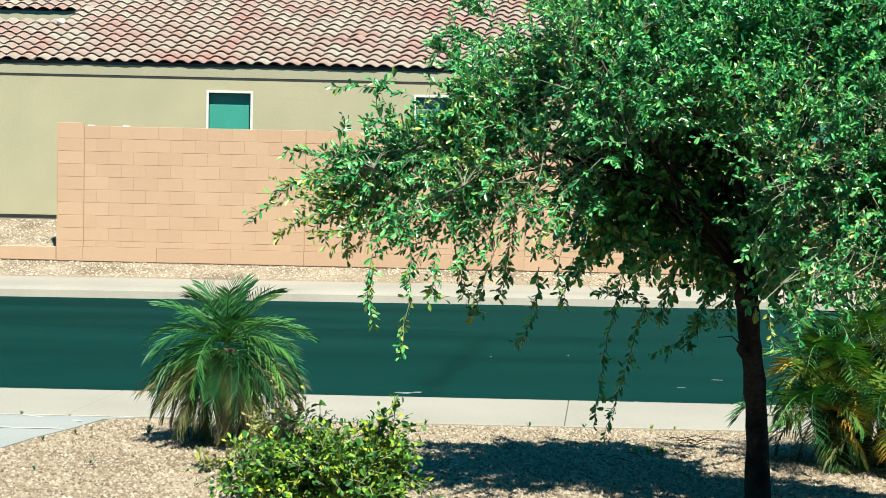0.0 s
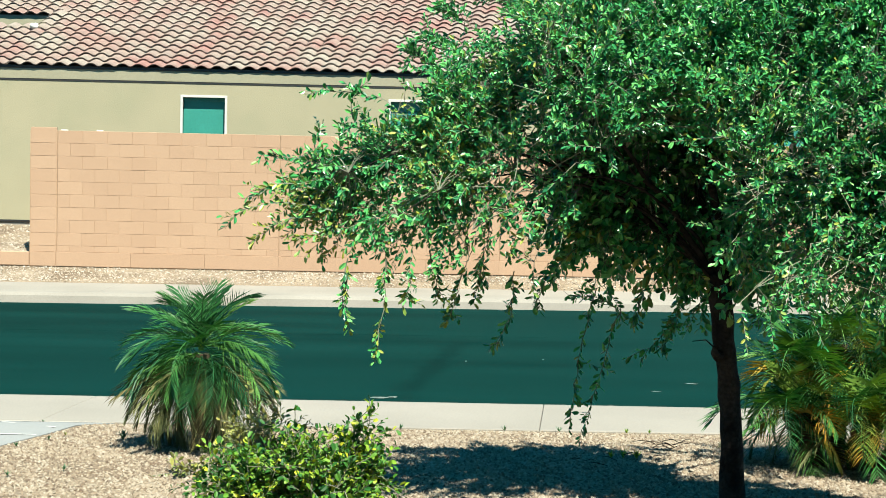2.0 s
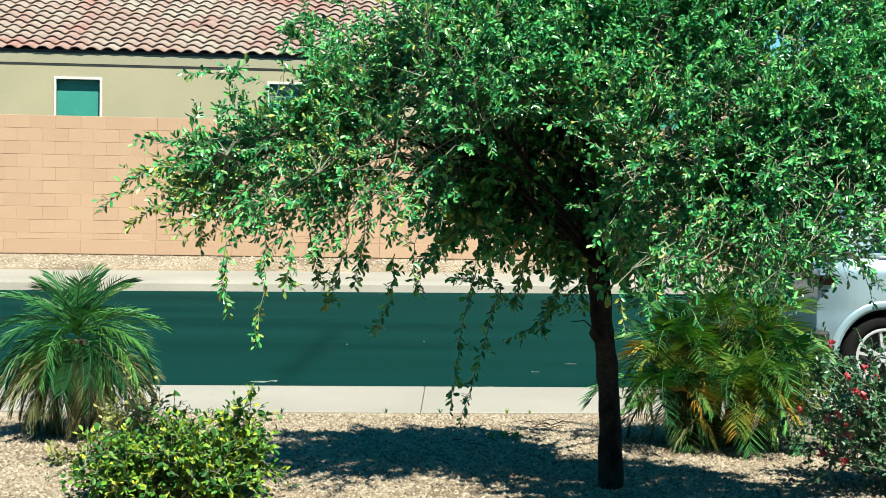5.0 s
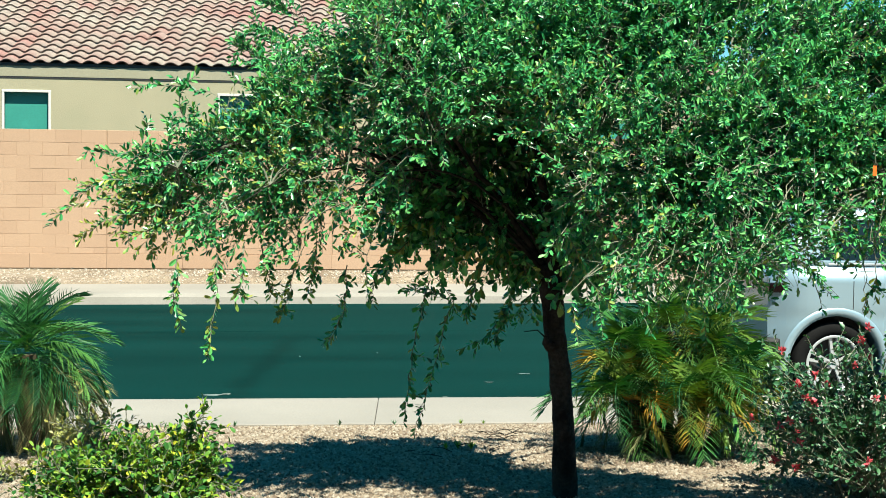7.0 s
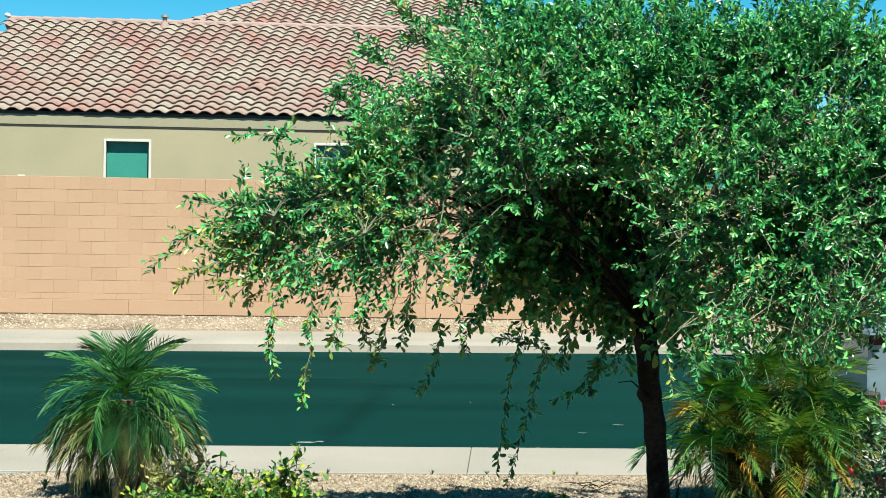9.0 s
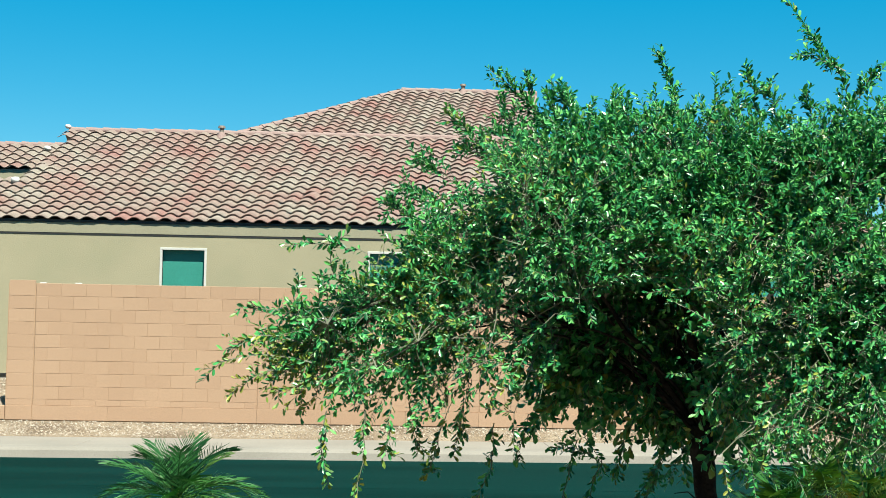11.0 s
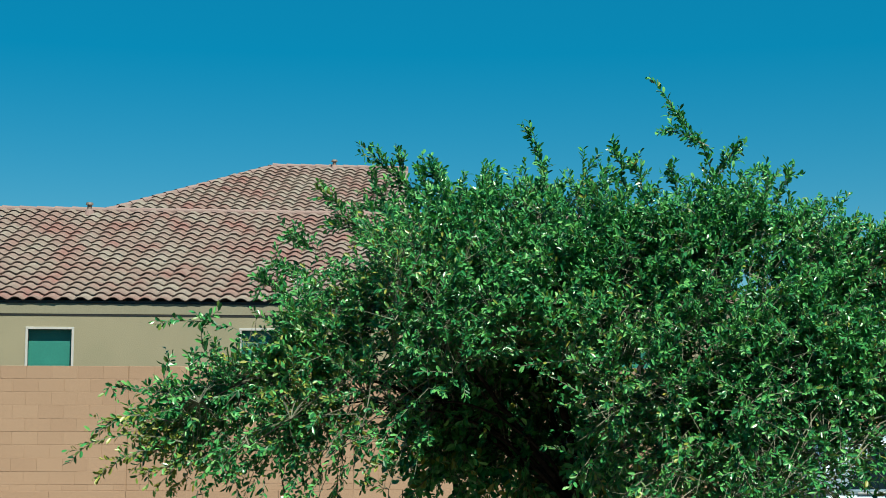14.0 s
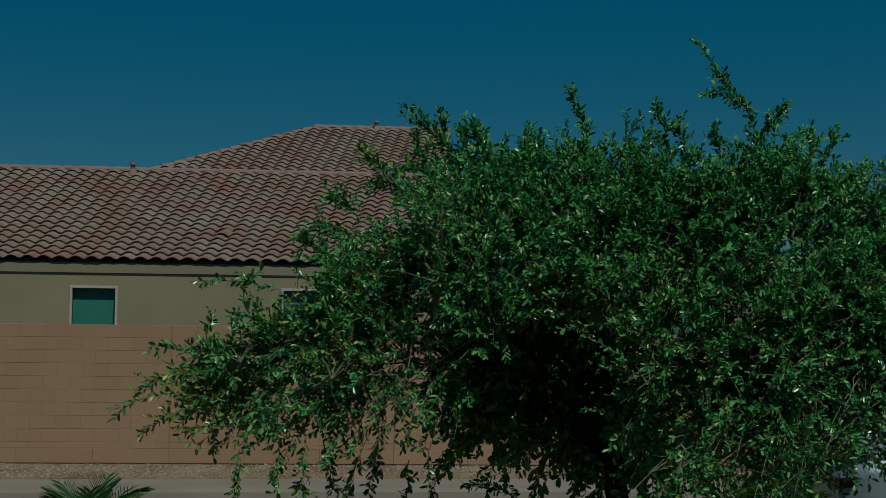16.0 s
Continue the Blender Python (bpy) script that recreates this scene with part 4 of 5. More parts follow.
def palm(place, crowns, label, seed, n_up, n_old, n_dry, size, green_share, pairs, blade, sunlit):
    rng = np.random.default_rng(seed)
    root = empty("palm", place, label, "palm", "dwarf palms in the gravel")
    kinds = {"green": [frond_mesh("frond", FROND, size * long, arch, pairs, size * 0.34, rng, blade) for arch, long in ((0.75, 0.80), (1.25, 0.92), (1.6, 1.0), (1.6, 1.05))],
             "sunlit": [frond_mesh("frond", FROND_FRESH_SUNLIT, size * long, arch, pairs, size * 0.36, rng, blade) for arch, long in ((1.3, 0.75), (1.6, 0.9))],
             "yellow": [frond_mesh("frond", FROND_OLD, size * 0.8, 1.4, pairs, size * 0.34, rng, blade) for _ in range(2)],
             "dry": [frond_mesh("frond", FROND_DRY, size * 1.05, arch, 24, size * 0.32, rng, 1.0, 1.3) for arch in (0.7, 1.1)]}
    for cx, cy, cz, share_of in crowns:
        h = curve((cx * 0.6, cy * 0.6, -0.05), (cx * 0.8, cy * 0.8, cz * 0.5), (cx, cy, cz - 0.05), 12)
        v, f = tube(h, 0.05 + 0.012 * (np.arange(12) % 2), 12)
        link("trunk", v, f, PALM_BARK, root, "short shaggy brown stem")
        for k in range(7):
            a = rng.uniform(0, 6.28)
            tv, tf = tube([(cx, cy, cz - 0.03), (cx + 0.03 * math.cos(a), cy + 0.03 * math.sin(a), cz + 0.06), (cx + 0.05 * math.cos(a), cy + 0.05 * math.sin(a), cz + 0.12)], [0.016, 0.012, 0.004], 6)
            link("leaf_base", tv, tf, FROND_FRESH_SUNLIT, root)
        total = int(n_up * share_of)
        for k in range(total):
            u = k / total
            lift = 80 - 92 * u ** 0.85 + rng.uniform(-10, 10)
            turn = (k * 137.5 + rng.uniform(-14, 14)) % 360
            if blade > 1.5 and k % 2 == 0:
                lift, turn = rng.uniform(-20, 72), rng.uniform(235, 305)
            # some fronds, mostly the front ones, take the colour brightened to look sunlit
            mesh = kinds["sunlit"][k % 2] if rng.random() < (2.0 * sunlit if k % 2 == 0 else 0.2 * sunlit) else kinds["green"][2 + k // 2 % 2 if blade > 1.5 and k % 2 == 0 else min(3, int(u * 3.2 + rng.uniform(0, 0.9)))]
            ob = share("frond", mesh, root, pose(cx, cy, cz, 0, 0, turn) @ pose(0, 0, 0, rng.uniform(-25, 25), -lift, 0))
            ob.scale = (rng.uniform(0.85, 1.1),) * 3
        for k in range(int(n_dry * share_of * green_share)):
            share("frond", kinds["green"][k % 2], root, pose(cx, cy, cz * 0.92, 0, 0, (k * 137.5) % 360) @ pose(0, 0, 0, rng.uniform(-30, 30), rng.uniform(0, 34), 0))
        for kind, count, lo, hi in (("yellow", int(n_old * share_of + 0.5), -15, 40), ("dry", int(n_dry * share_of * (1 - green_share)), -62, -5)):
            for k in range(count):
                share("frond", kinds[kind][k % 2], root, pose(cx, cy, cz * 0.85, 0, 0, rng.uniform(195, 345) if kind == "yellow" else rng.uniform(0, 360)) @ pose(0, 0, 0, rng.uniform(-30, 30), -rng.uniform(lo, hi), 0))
    return root


palm((-1.36, 9.47, 0.235), [(0.0, 0.0, 0.66, 1.0)], "dwarf date palm with arching green fronds and dry brown skirt", 21, 34, 0, 96, 0.58, 0.35, 24, 1.25, 0.0)
palm((2.66, 9.25, 0.24), [(-0.24, 0.0, 0.62, 0.9), (0.26, -0.05, 0.70, 1.0), (0.02, 0.18, 0.80, 0.8), (0.08, -0.22, 0.42, 0.7), (-0.34, -0.12, 0.38, 0.6), (0.42, -0.1, 0.40, 0.6)],
     "clump of dwarf date palms with green and yellowing fronds", 22, 24, 5, 14, 0.58, 0.75, 20, 1.75, 0.32)


# ---- bushes ----
def bush(name, place, size, material, label, category, seed, stems, spacing, leaf, wide, lobes=((0, 0, 1, 1),)):
    rng = np.random.default_rng(seed)
    root = empty(name, place, label, category)
    wood = Heap()
    P, W, U, L, B = [], [], [], [], []
    tips = []
    for k in range(stems):
        a = rng.uniform(0, 2 * math.pi)
        r = math.sqrt(rng.uniform(0.02, 1))
        lx, ly, ls, lh = lobes[k % len(lobes)]
        tip = np.array([lx + size[0] * ls * r * math.cos(a), ly + size[1] * ls * r * math.sin(a), size[2] * lh * (0.2 + 0.8 * math.sqrt(max(0.0, 1 - r * r * 0.9))) * rng.uniform(0.45, 1.12)])
        foot = np.array([lx * 0.6 + rng.normal() * size[0] * 0.12, ly * 0.6 + rng.normal() * size[1] * 0.12, -0.02])
        p = curve(foot, (foot + tip) / 2 + np.array([0, 0, 0.12 * size[2]]) + rng.normal(size=3) * 0.03, tip, 8)
        wood.add(*tube(p, np.linspace(0.006, 0.002, 8), 5))
        runs = [p[2:]]
        for j in range(4):
            b = p[int(rng.integers(3, 8))]
            way = unit(tip * np.array([0.7, 0.7, 0.2]) * 0.6 + rng.normal(size=3) * 0.5 + np.array([0, 0, 0.2]))
            q = curve(b, b + way * 0.07, b + way * rng.uniform(0.08, 0.2), 5)
            wood.add(*tube(q, np.linspace(0.003, 0.0012, 5), 4))
            runs.append(q)
        for q in runs:
            for store, got in zip((P, W, U, L, B), leaf_run(rng, q, spacing, leaf, wide, 0.2, 0.1)):
                store.append(got)
        tips.append(tip)
    stem = wood.link("brushwood", TWIG, root, "thin woody stems")
    tagged(stem, kind="stuff")
    v, f = leaves(*[np.concatenate(s) for s in (P, W, U, L, B)])
    tagged(link("foliage", v.tolist(), f, material, root), kind="stuff")
    return root, tips, rng


bush("bush", (-0.60, 7.62, 0.24), (0.46, 0.34, 0.44), BUSH, "low leafy bush with bright green and yellow leaves", "bush", 31, 250, 0.018, 0.038, 0.023, ((0.28, 0, 0.44, 1.1), (0.02, 0.05, 0.55, 0.92), (-0.22, 0, 0.5, 0.80), (0.15, -0.15, 0.6, 0.85), (0.2, 0.05, 0.55, 0.9), (-0.3, -0.1, 0.5, 0.6)))
bush("bush", (-0.90, 8.6, 0.24), (0.27, 0.2, 0.40), BUSH_DRY, "straggly thin bush with small yellowish leaves", "bush", 32, 38, 0.020, 0.034, 0.019)
bush("sprig", (-1.27, 8.5, 0.24), (0.10, 0.06, 0.10), BUSH_DRY, "low yellowish sprig creeping over the gravel", "plant", 37, 7, 0.022, 0.036, 0.022)
# one tall shoot with broad leaves
bush("shoot", (-0.60, 7.75, 0.28), (0.07, 0.05, 0.56), BUSH, "single tall shoot with a few broad leaves", "plant", 35, 4, 0.05, 0.05, 0.034)


def blossom(rng):
    v, f = [], []
    for k in range(20):
        d = unit(rng.normal(size=3) + np.array([0, 0, 0.5]))
        s = unit(np.cross(d, rng.normal(size=3)))
        r = rng.uniform(0.018, 0.038)
        b = len(v)
        v += [tuple(q) for q in (d * 0.004, d * r * 0.6 + s * 0.008, d * r, d * r * 0.6 - s * 0.008)]
        f += [(b, b + 1, b + 2, b + 3)]
    return v, f


def flower_bush():
    root, tips, rng = bush("flower_bush", (3.42, 7.78, 0.24), (0.80, 0.5, 0.92), ROSE_LEAF, "open dark-green bush with scattered red flower clusters", "bush", 33, 150, 0.016, 0.036, 0.022)
    chosen = sorted(tips, key=lambda q: q[1] - 0.5 * q[2] + 0.3 * q[0])[:72]
    for n, tip in enumerate(chosen):
        if n % 2:
            continue
        v, f = blossom(rng)
        ob = link("blossom", v, f, PETAL, root, "red flower cluster")
        ob.location = tuple(tip + np.array([0, -0.03, 0.02]))


flower_bush()


# ---- parked car ----
def parked_car():
    car = empty("car", (6.505, 13.45, 0.0), "silver sport utility car parked at the kerb", "car")
    # local x: forward, rear bumper at -2.2; local y: across; z up
    rear, front, half = -1.97, 2.40, 0.92
    wheels = (-1.40, 1.42)
    rad, arch = 0.375, 0.435

    def lower_edge(x):
        z = 0.27 + 0.10 * max(0.0, (rear + 0.5 - x) / 0.5) ** 2 + 0.06 * max(0.0, (x - front + 0.4) / 0.4)
        for w in wheels:
            if abs(x - w) < arch:
                z = max(z, 0.385 + math.sqrt(arch * arch - (x - w) ** 2))
        return z

    def upper_edge(x):
        return float(np.interp(x, (rear, rear + 0.03, rear + 0.12, 1.1, 1.5, 2.1, 2.32, front), (1.08, 1.18, 1.235, 1.235, 1.16, 1.03, 0.90, 0.62)))

    def flank(x, z):
        y = half - 0.05 * max(0.0, 0.6 - z) - 0.5 * max(0.0, z - 1.12)
        y -= 0.012 * math.exp(-((z - 0.78) / 0.06) ** 2)
        y -= 0.16 * max(0.0, (rear + 0.35 - x) / 0.35) ** 2 + 0.22 * max(0.0, (x - front + 0.5) / 0.5) ** 2
        return y
    xs = set(np.linspace(rear, front, 60).round(4))
    for w in wheels:
        xs |= {round(w + arch * math.cos(math.pi * k / 28), 4) for k in range(29)}
        xs |= {round(w - arch - 0.001, 4), round(w + arch + 0.001, 4)}
    xs = sorted(xs)
    levels = 14
    bm = bmesh.new()
    cols = []
    for x in xs:
        lo, hi = lower_edge(x), upper_edge(x)
        zs = [lo + (hi - lo) * k / levels for k in range(levels + 1)]
        cols.append([bm.verts.new((x, -flank(x, z), z)) for z in zs] + [bm.verts.new((x, flank(x, z), z)) for z in reversed(zs)])
    m = 2 * levels + 2
    for p, q in zip(cols, cols[1:]):
        for k in range(m):
            bm.faces.new((p[k], q[k], q[(k + 1) % m], p[(k + 1) % m]))
    bm.faces.new(cols[0][::-1])
    bm.faces.new(cols[-1])
    bmesh.ops.recalc_face_normals(bm, faces=bm.faces)
    body = part("body", bm, CAR_PAINT, car, "", True)
    body.data.set_sharp_from_angle(angle=radians(38))
    # cabin
    belt, top = 1.225, 1.77
    bm = bmesh.new()
    rings = [((rear + 0.06, 1.22), belt, 0.872), ((rear + 0.16, 1.05), 1.42, 0.82), ((rear + 0.42, 0.48), 1.69, 0.71), ((rear + 0.62, 0.25), top, 0.62)]
    prev = None
    for (xa, xb), z, y in rings:
        ring = [bm.verts.new(c) for c in ((xa, -y, z), (xb, -y, z), (xb, y, z), (xa, y, z))]
        if prev:
            for k in range(4):
                bm.faces.new((prev[k], prev[(k + 1) % 4], ring[(k + 1) % 4], ring[k]))
        else:
            bm.faces.new(ring[::-1])
        prev = ring
    bm.faces.new(prev)
    bmesh.ops.recalc_face_normals(bm, faces=bm.faces)
    cabin = part("cabin", bm, CAR_PAINT, car)
    mod = cabin.modifiers.new("bevel", "BEVEL")
    mod.width, mod.segments, mod.limit_method, mod.angle_limit = 0.05, 3, "ANGLE", radians(20)
    # side glass, a little proud of the cabin
    tail = rear - 0.08
    for s in (-1, 1):
        def on(x, z):
            for (ra, za, ya), (rb, zb, yb) in zip([(r[0], r[1], r[2]) for r in rings], [(r[0], r[1], r[2]) for r in rings[1:]]):
                if za <= z <= zb:
                    u = (z - za) / (zb - za)
                    return (x, s * (ya + (yb - ya) * u + 0.004), z)
            return (x, s * 0.9, z)
        for xs in (((tail + 0.46, 1.29), (tail + 1.24, 1.29), (tail + 1.24, 1.42), (tail + 1.24, 1.64), (tail + 0.80, 1.64), (tail + 0.60, 1.42)),
                   ((tail + 1.27, 1.28), (tail + 2.05, 1.28), (tail + 2.05, 1.42), (tail + 2.05, 1.65), (tail + 1.27, 1.65), (tail + 1.27, 1.42)),
                   ((tail + 2.13, 1.28), (tail + 3.25, 1.28), (tail + 3.02, 1.42), (tail + 2.52, 1.65), (tail + 2.13, 1.65), (tail + 2.13, 1.42))):
            lower = [on(*xs[0]), on(*xs[1]), on(*xs[2]), on(*xs[5])]
            upper = [on(*xs[5]), on(*xs[2]), on(*xs[3]), on(*xs[4])]
            v = lower + upper
            link("window", v, [(0, 1, 2, 3), (4, 5, 6, 7)] if s < 0 else [(3, 2, 1, 0), (7, 6, 5, 4)], GLASS_DARK, car, "dark tinted side window")
        box_part("belt_trim", (rear + 0.5, s * 0.874 - 0.006, 1.245, 1.1, s * 0.874 + 0.006, 1.262), ALLOY, car, 0.003)
        box_part("roof_rail", (rear + 0.75, s * 0.64 - 0.018, 1.755, 0.3, s * 0.64 + 0.018, 1.80), ALLOY, car, 0.01, "bright roof rail")
        box_part("sill", (wheels[0] + 0.5, s * 0.915 - 0.02, 0.26, wheels[1] - 0.5, s * 0.915 + 0.02, 0.40), BLACK_PLASTIC, car, 0.01)
        box_part("tail_lamp", (rear - 0.02, s * 0.75 - 0.10, 1.00, rear + 0.13, s * 0.75 + 0.10, 1.085), RED_LENS, car, 0.015, "dark red tail lamp")
        box_part("door_handle", (rear + 1.75, s * 0.93 - 0.015, 0.95, rear + 1.97, s * 0.93 + 0.015, 0.985), CAR_PAINT, car, 0.008)
        for x, z in ((-1.25, 0.86), (rear + 2.0, 0.46), (rear + 3.0, 0.46)):
            box_part("door_gap", (x - 0.0025, s * 0.921 - 0.002, z, x + 0.0025, s * 0.921 + 0.002, 1.11), BLACK_PLASTIC, car)
        # wheel-arch lips
        for w in wheels:
            v, f = [], []
            for k in range(25):
                a = math.pi * (1.06 - 1.12 * k / 24)
                c, sn = math.cos(a), math.sin(a)
                for rr, yy in ((arch - 0.012, half - 0.05), (arch - 0.008, half + 0.003), (arch + 0.05, half + 0.009), (arch + 0.066, half - 0.004)):
                    v.append((w + rr * c, s * yy, 0.375 + rr * sn))
            for k in range(24):
                for j in range(3):
                    b = k * 4 + j
                    f.append((b, b + 1, b + 5, b + 4))
            link("arch_lip", v, f, CAR_PAINT, car, "", True)
    # floor and wheel housings
    box_part("underbody", (rear + 0.2, -0.55, 0.24, front - 0.2, 0.55, 0.36), BLACK_PLASTIC, car)
    box_part("bumper", (rear - 0.06, -0.84, 0.36, rear + 0.1, 0.84, 0.60), BLACK_PLASTIC, car, 0.03, "dark rear bumper")
    for w in wheels:
        for s in (-1, 1):
            bm = bmesh.new()
            prof = [(0.245, -0.10), (0.30, -0.115), (0.345, -0.11), (0.368, -0.085), (0.375, -0.03), (0.375, 0.03), (0.368, 0.085), (0.345, 0.11), (0.30, 0.115), (0.245, 0.10)]
            seg = 40
            vs = [[bm.verts.new((r * math.cos(2 * math.pi * k / seg), y, r * math.sin(2 * math.pi * k / seg))) for r, y in prof] for k in range(seg)]
            for k in range(seg):
                for j in range(len(prof)):
                    q = (j + 1) % len(prof)
                    bm.faces.new((vs[k][j], vs[(k + 1) % seg][j], vs[(k + 1) % seg][q], vs[k][q]))
            bmesh.ops.recalc_face_normals(bm, faces=bm.faces)
            wheel = part("wheel", bm, RUBBER, car, "black tyre on an alloy rim", True)
            wheel.location = (w, s * 0.775, 0.375)
            bm = bmesh.new()
            seg = 40
            prof = [(0.255, 0.11), (0.235, 0.118), (0.225, 0.10), (0.222, -0.05)]
            vs = [[bm.verts.new((r * math.cos(2 * math.pi * k / seg), s * y, r * math.sin(2 * math.pi * k / seg))) for r, y in prof] for k in range(seg)]
            for k in range(seg):
                for j in range(len(prof) - 1):
                    bm.faces.new((vs[k][j], vs[(k + 1) % seg][j], vs[(k + 1) % seg][j + 1], vs[k][j + 1]))
            part("rim", bm, ALLOY, wheel, "", True)
            bm = bmesh.new()
            bmesh.ops.create_cone(bm, cap_ends=True, segments=32, radius1=0.224, radius2=0.224, depth=0.02, matrix=Matrix.Translation((0, s * 0.0, 0)) @ Matrix.Rotation(math.pi / 2, 4, "X"))
            part("brake_disc", bm, BLACK_PLASTIC, wheel)
            for k in range(5):
                a = 2 * math.pi * k / 5 + 0.3
                bm = bmesh.new()
                for da in (-0.16, 0.16):
                    m = Matrix.Rotation(-(a + da), 4, "Y") @ Matrix.Translation((0.135, s * 0.085, 0))
                    bmesh.ops.create_cube(bm, size=1, matrix=m @ Matrix.Diagonal((0.19, 0.03, 0.026, 1)))
                part("spoke", bm, ALLOY, wheel)
            bm = bmesh.new()
            bmesh.ops.create_cone(bm, cap_ends=True, segments=20, radius1=0.05, radius2=0.042, depth=0.05, matrix=Matrix.Translation((0, s * 0.09, 0)) @ Matrix.Rotation(-s * math.pi / 2, 4, "X"))
            part("hub", bm, ALLOY, wheel)
            # dark housing behind the wheel
            bm = bmesh.new()
            bmesh.ops.create_cone(bm, cap_ends=True, segments=28, radius1=arch - 0.012, radius2=arch - 0.012, depth=0.20, matrix=Matrix.Translation((w, s * 0.57, 0.40)) @ Matrix.Rotation(math.pi / 2, 4, "X"))
            part("wheel_housing", bm, BLACK_PLASTIC, car)
    return car


parked_car()


# ---- gravel stones ----
def stones(name, count, xr, yr, height, size, seed, keep, material=STONES):
    rng = np.random.default_rng(seed)
    base = np.array([(0, 0, 1), (1, 0, 0), (0.31, 0.95, 0), (-0.81, 0.59, 0), (-0.81, -0.59, 0), (0.31, -0.95, 0), (0, 0, -1)], float)
    tri = [(0, k, k % 5 + 1) for k in range(1, 6)] + [(6, k % 5 + 1, k) for k in range(1, 6)]
    x, y = rng.uniform(*xr, count), rng.uniform(*yr, count)
    ok = np.array([keep(a, b) for a, b in zip(x, y)])
    x, y = x[ok], y[ok]
    n = len(x)
    v = base[None] * rng.uniform(0.65, 1.3, (n, 7, 1)) * rng.uniform(0.6, 1.35, (n, 1, 3))
    v *= (size * rng.uniform(0.5, 1.4, n) ** 1.2)[:, None, None]
    v[:, :, 2] *= 0.85
    a = rng.uniform(0, 6.28, n)
    c, s = np.cos(a)[:, None], np.sin(a)[:, None]
    px, py = v[:, :, 0] * c - v[:, :, 1] * s, v[:, :, 0] * s + v[:, :, 1] * c
    z = np.array([height(p, q) for p, q in zip(x, y)])
    tilt = rng.normal(size=(n, 1)) * 0.3
    v = np.stack([px + x[:, None], py + y[:, None], v[:, :, 2] + tilt * px + z[:, None] + size * 0.12], -1)
    k = np.arange(n) * 7
    f = np.concatenate([k[:, None] + np.array(t)[None] for t in tri]).tolist()
    tagged(link(name, v.reshape(-1, 3).tolist(), f, material), "loose tan and cream landscape gravel stones", "gravel", kind="stuff")


def yard_z(x, y):
    return float(np.interp(y, (0, 5, 9, 10.4, NEAR_BACK), (0.28, 0.27, 0.25, 0.21, 0.135)))


def drive_edge(y):
    return float(np.interp(y, [p[1] for p in edge], [p[0] for p in edge]))


def bank_z(x, y):
    k = far_kerb(x)
    return float(np.interp(y, (k + 1.8, k + 2.06, max(25.3, k + 2.2), 25.92), (0.10, 0.175, 0.27, 0.38)))


stones("gravel", 58000, (-2.9, 4.2), (7.5, NEAR_BACK - 0.01), yard_z, 0.0100, 51, lambda x, y: x > drive_edge(y) + 0.02)
stones("bank_gravel", 20000, (-12.0, 12.0), (24.0, 25.73), bank_z, 0.018, 52, lambda x, y: y > far_kerb(x) + 2.07, BANK_STONES)
stones("slope_gravel", 5000, (-13.0, -6.0), (26.0, 28.5), lambda x, y: float(np.interp(y, (25.98, 27.5, 28.5), (0.55, 0.76, 0.96))), 0.02, 53, lambda x, y: True, BANK_STONES)


# ---- small things ----
def weed(x, y, seed, size=0.05, blades=14, material=BUSH, label="small green weed in the gravel"):
    rng = random.Random(seed)
    root = Heap()
    for k in range(blades):
        a, t = rng.uniform(0, 6.28), rng.uniform(0.2, 1.1)
        d = Vector((math.cos(a) * t, math.sin(a) * t, 1)).normalized()
        s = d.cross(Vector((0, 0, 1))).normalized() * size * 0.08
        h = size * rng.uniform(0.6, 1.3)
        root.add([-s, s, d * h * 0.6 + s * 0.8, d * h, d * h * 0.6 - s * 0.8], [(0, 1, 2, 3, 4)])
    ob = root.link("weed", material)
    ob.location = (x, y, yard_z(x, y) + 0.012)
    return tagged(ob, label, "weed", "weeds in the gravel")


for n, (x, y, s, m) in enumerate(((0.66, 10.86, 0.045, ROSE_LEAF), (-0.1, 10.87, 0.04, ROSE_LEAF), (1.06, 10.88, 0.04, ROSE_LEAF), (1.55, 10.85, 0.04, BUSH), (1.72, 10.86, 0.035, BUSH),
                                  (1.32, 9.35, 0.07, BUSH), (1.40, 9.32, 0.06, BUSH), (1.24, 9.33, 0.05, BUSH), (-2.49, 9.35, 0.035, ROSE_LEAF), (-2.36, 9.65, 0.03, ROSE_LEAF), (-2.3, 9.85, 0.03, BUSH_DRY), (-2.28, 8.38, 0.03, ROSE_LEAF), (-2.01, 8.58, 0.04, ROSE_LEAF), (-1.9, 9.73, 0.07, ROSE_LEAF), (-2.7, 10.86, 0.02, ROSE_LEAF), (-3.05, 10.86, 0.035, ROSE_LEAF))):
    weed(x, y, n, s, 16, m)


def twig_litter(x, y, seed, count, spread, label):
    rng = random.Random(seed)
    h = Heap()
    for k in range(count):
        a = rng.uniform(-0.6, 0.6) + (math.pi if rng.random() < 0.5 else 0)
        o = Vector((rng.uniform(-spread, spread), rng.uniform(-spread, spread) * 0.4, rng.uniform(0.01, 0.05)))
        d = Vector((math.cos(a), math.sin(a) * 0.5, rng.uniform(-0.1, 0.3))) * rng.uniform(0.06, 0.16)
        h.add(*tube([o, o + d * 0.5 + Vector((0, 0, 0.01)), o + d], [0.003, 0.0025, 0.001], 4))
    ob = h.link("twig_litter", BARK)
    ob.location = (x, y, yard_z(x, y) + 0.005)
    tagged(ob, label, "twigs")


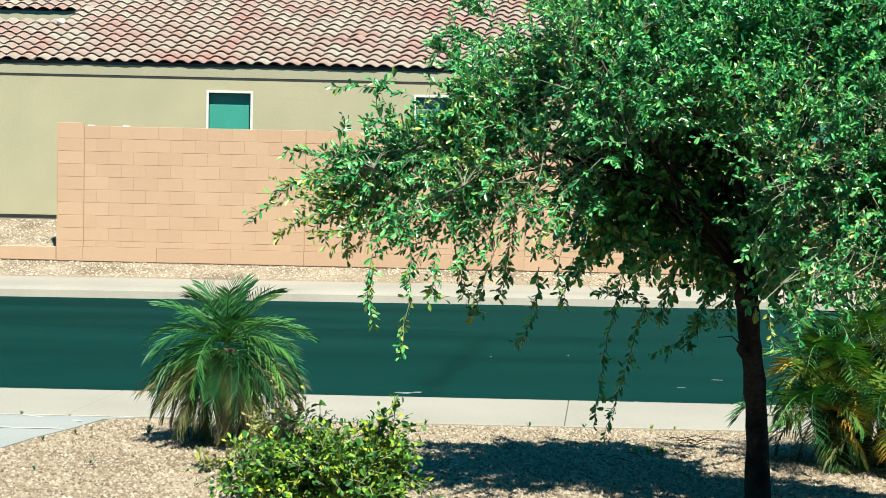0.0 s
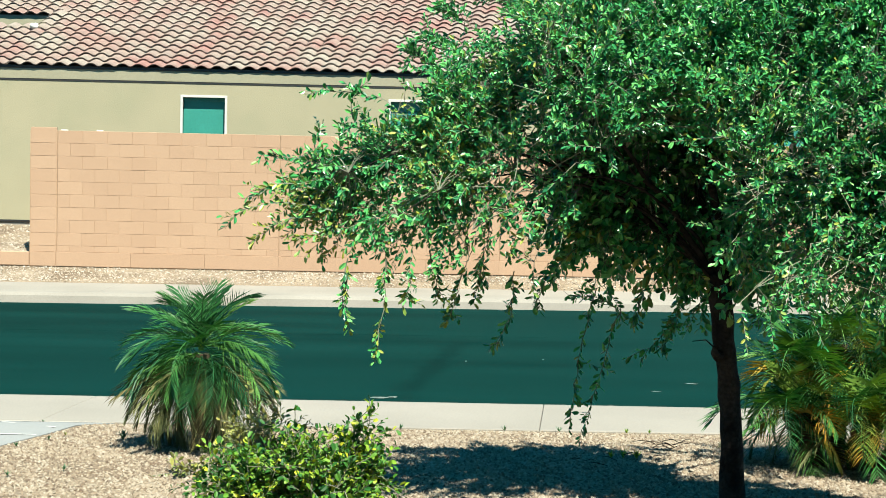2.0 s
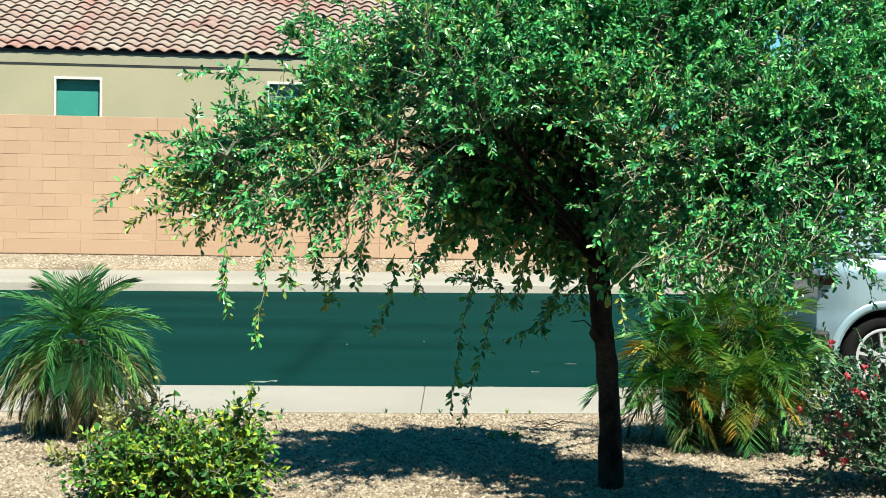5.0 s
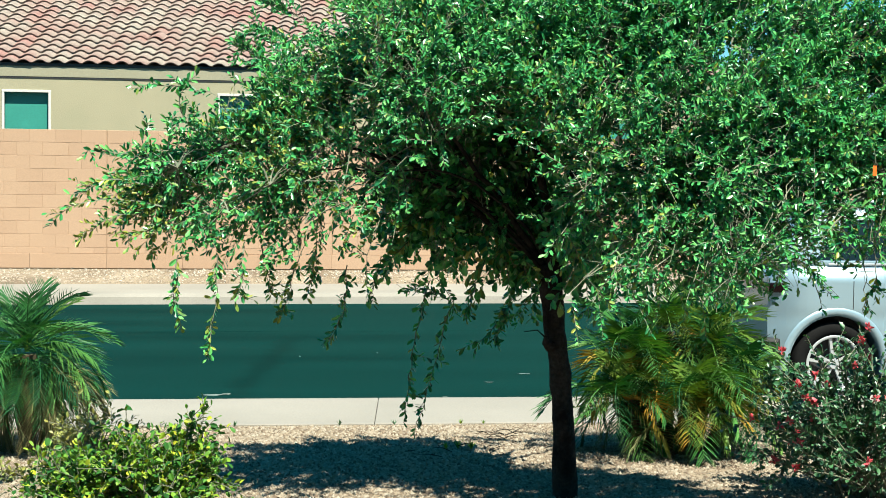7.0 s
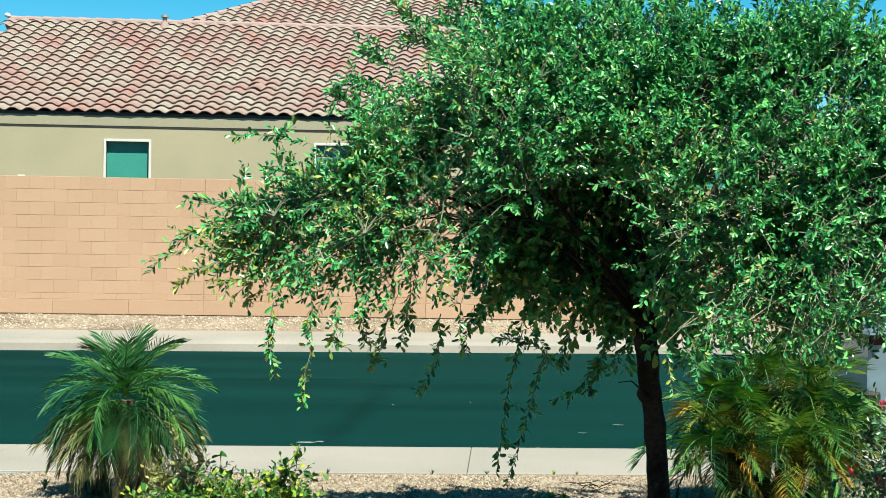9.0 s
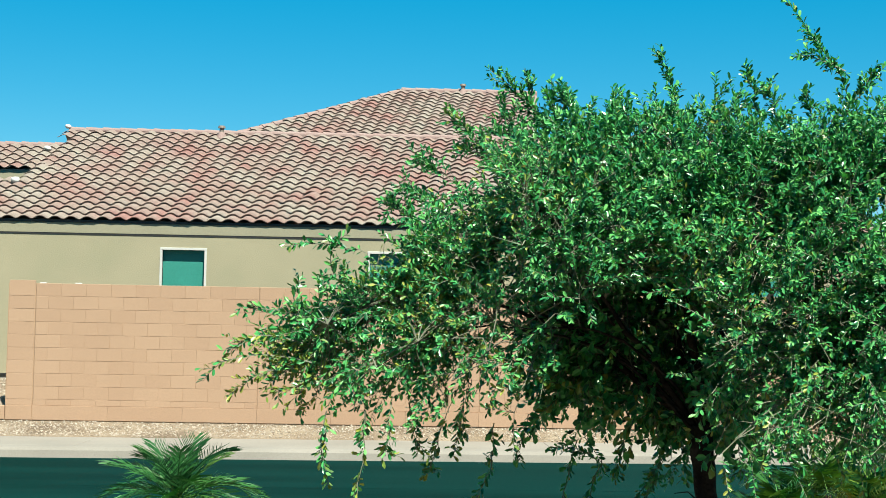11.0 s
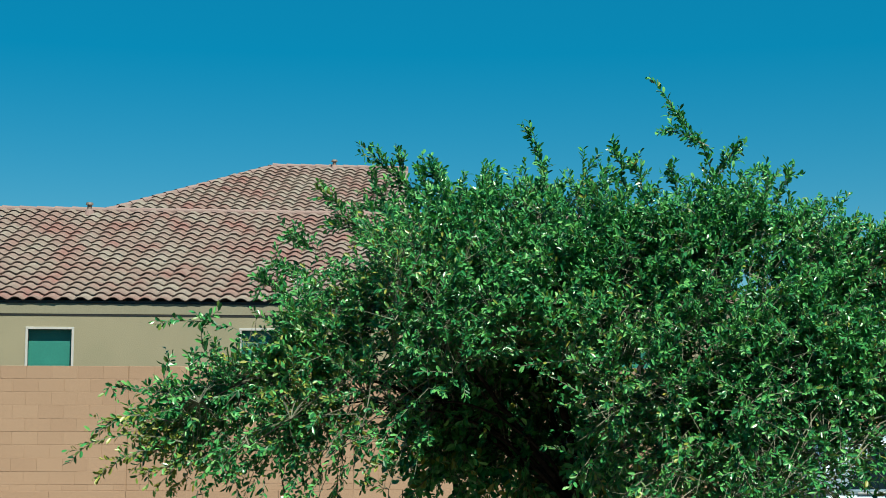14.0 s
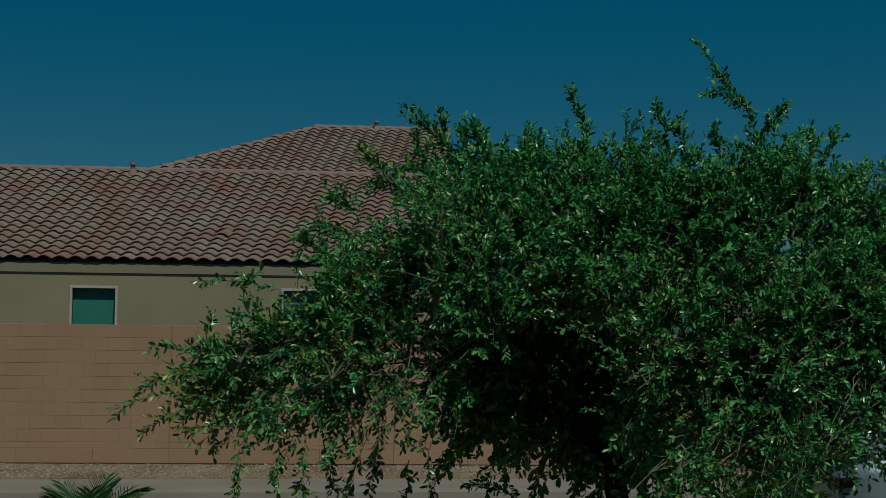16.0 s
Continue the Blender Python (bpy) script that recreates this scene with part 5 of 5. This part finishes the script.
twig_litter(1.66, 9.75, 3, 16, 0.12, "small heap of dry dark twigs on gravel")
twig_litter(1.25, 9.1, 4, 7, 0.35, "scattered dry twigs on gravel")

# thin cracks and scuffs on the street
for n, (x, y, w, l) in enumerate(((-0.33, 13.45, 0.10, 0.06), (-0.20, 13.5, 0.05, 0.05), (2.3, 14.2, 0.05, 0.03), (2.75, 14.8, 0.09, 0.03), (1.75, 13.25, 0.03, 0.02), (0.55, 16.3, 0.012, 0.05), (1.42, 16.6, 0.012, 0.05))):
    rng = random.Random(n)
    pts = []
    for k in range(12):
        a = 2 * math.pi * k / 12
        r = rng.uniform(0.55, 1.1)
        pts.append((x + w * r * math.cos(a), y + l * r * math.sin(a), 0.004))
    tagged(link("paint_scuff", pts, [tuple(range(12))], SCUFF), "pale chalky scuff on the asphalt", "scuff", "scuffs on the street")

# tar seam along the lane and a crooked stain across it
def ribbon(name, pts, widths, material, label, category):
    v, f = [], []
    for n, (x, y) in enumerate(pts):
        a, b = Vector(pts[max(0, n - 1)]), Vector(pts[min(len(pts) - 1, n + 1)])
        d = (b - a).normalized()
        v += [(x - d.y * widths[n], y + d.x * widths[n], 0.0045), (x + d.y * widths[n], y - d.x * widths[n], 0.0045)]
        if n:
            f.append((2 * n - 2, 2 * n - 1, 2 * n + 1, 2 * n))
    tagged(link(name, v, f, material), label, category)


seam_rng = random.Random(8)
ribbon("tar_seam", [(x * 0.5, 18.9 + 0.02 * x + seam_rng.uniform(-0.03, 0.03)) for x in range(-40, 60)], [seam_rng.uniform(0.004, 0.012) for _ in range(100)], TAR, "dark tar seam running along the street", "tar seam")

# small orange tag that hangs in the crown
plant_tag = empty("plant_tag", (2.43, 5.62, 2.02), "small bright orange plastic tag hanging from a twig", "tag")
box_part("tag", (-0.008, -0.001, -0.022, 0.008, 0.001, 0.018), ORANGE, plant_tag, 0.0008)
tag_v, tag_f = tube([(0, 0, 0.02), (0.004, 0.004, 0.05), (0.0, 0.012, 0.085)], [0.0008, 0.0008, 0.0008], 5)
link("string", tag_v, tag_f, TWIG, plant_tag)


# ---- the pieces of the house and of the wall ----
house()
block_wall()
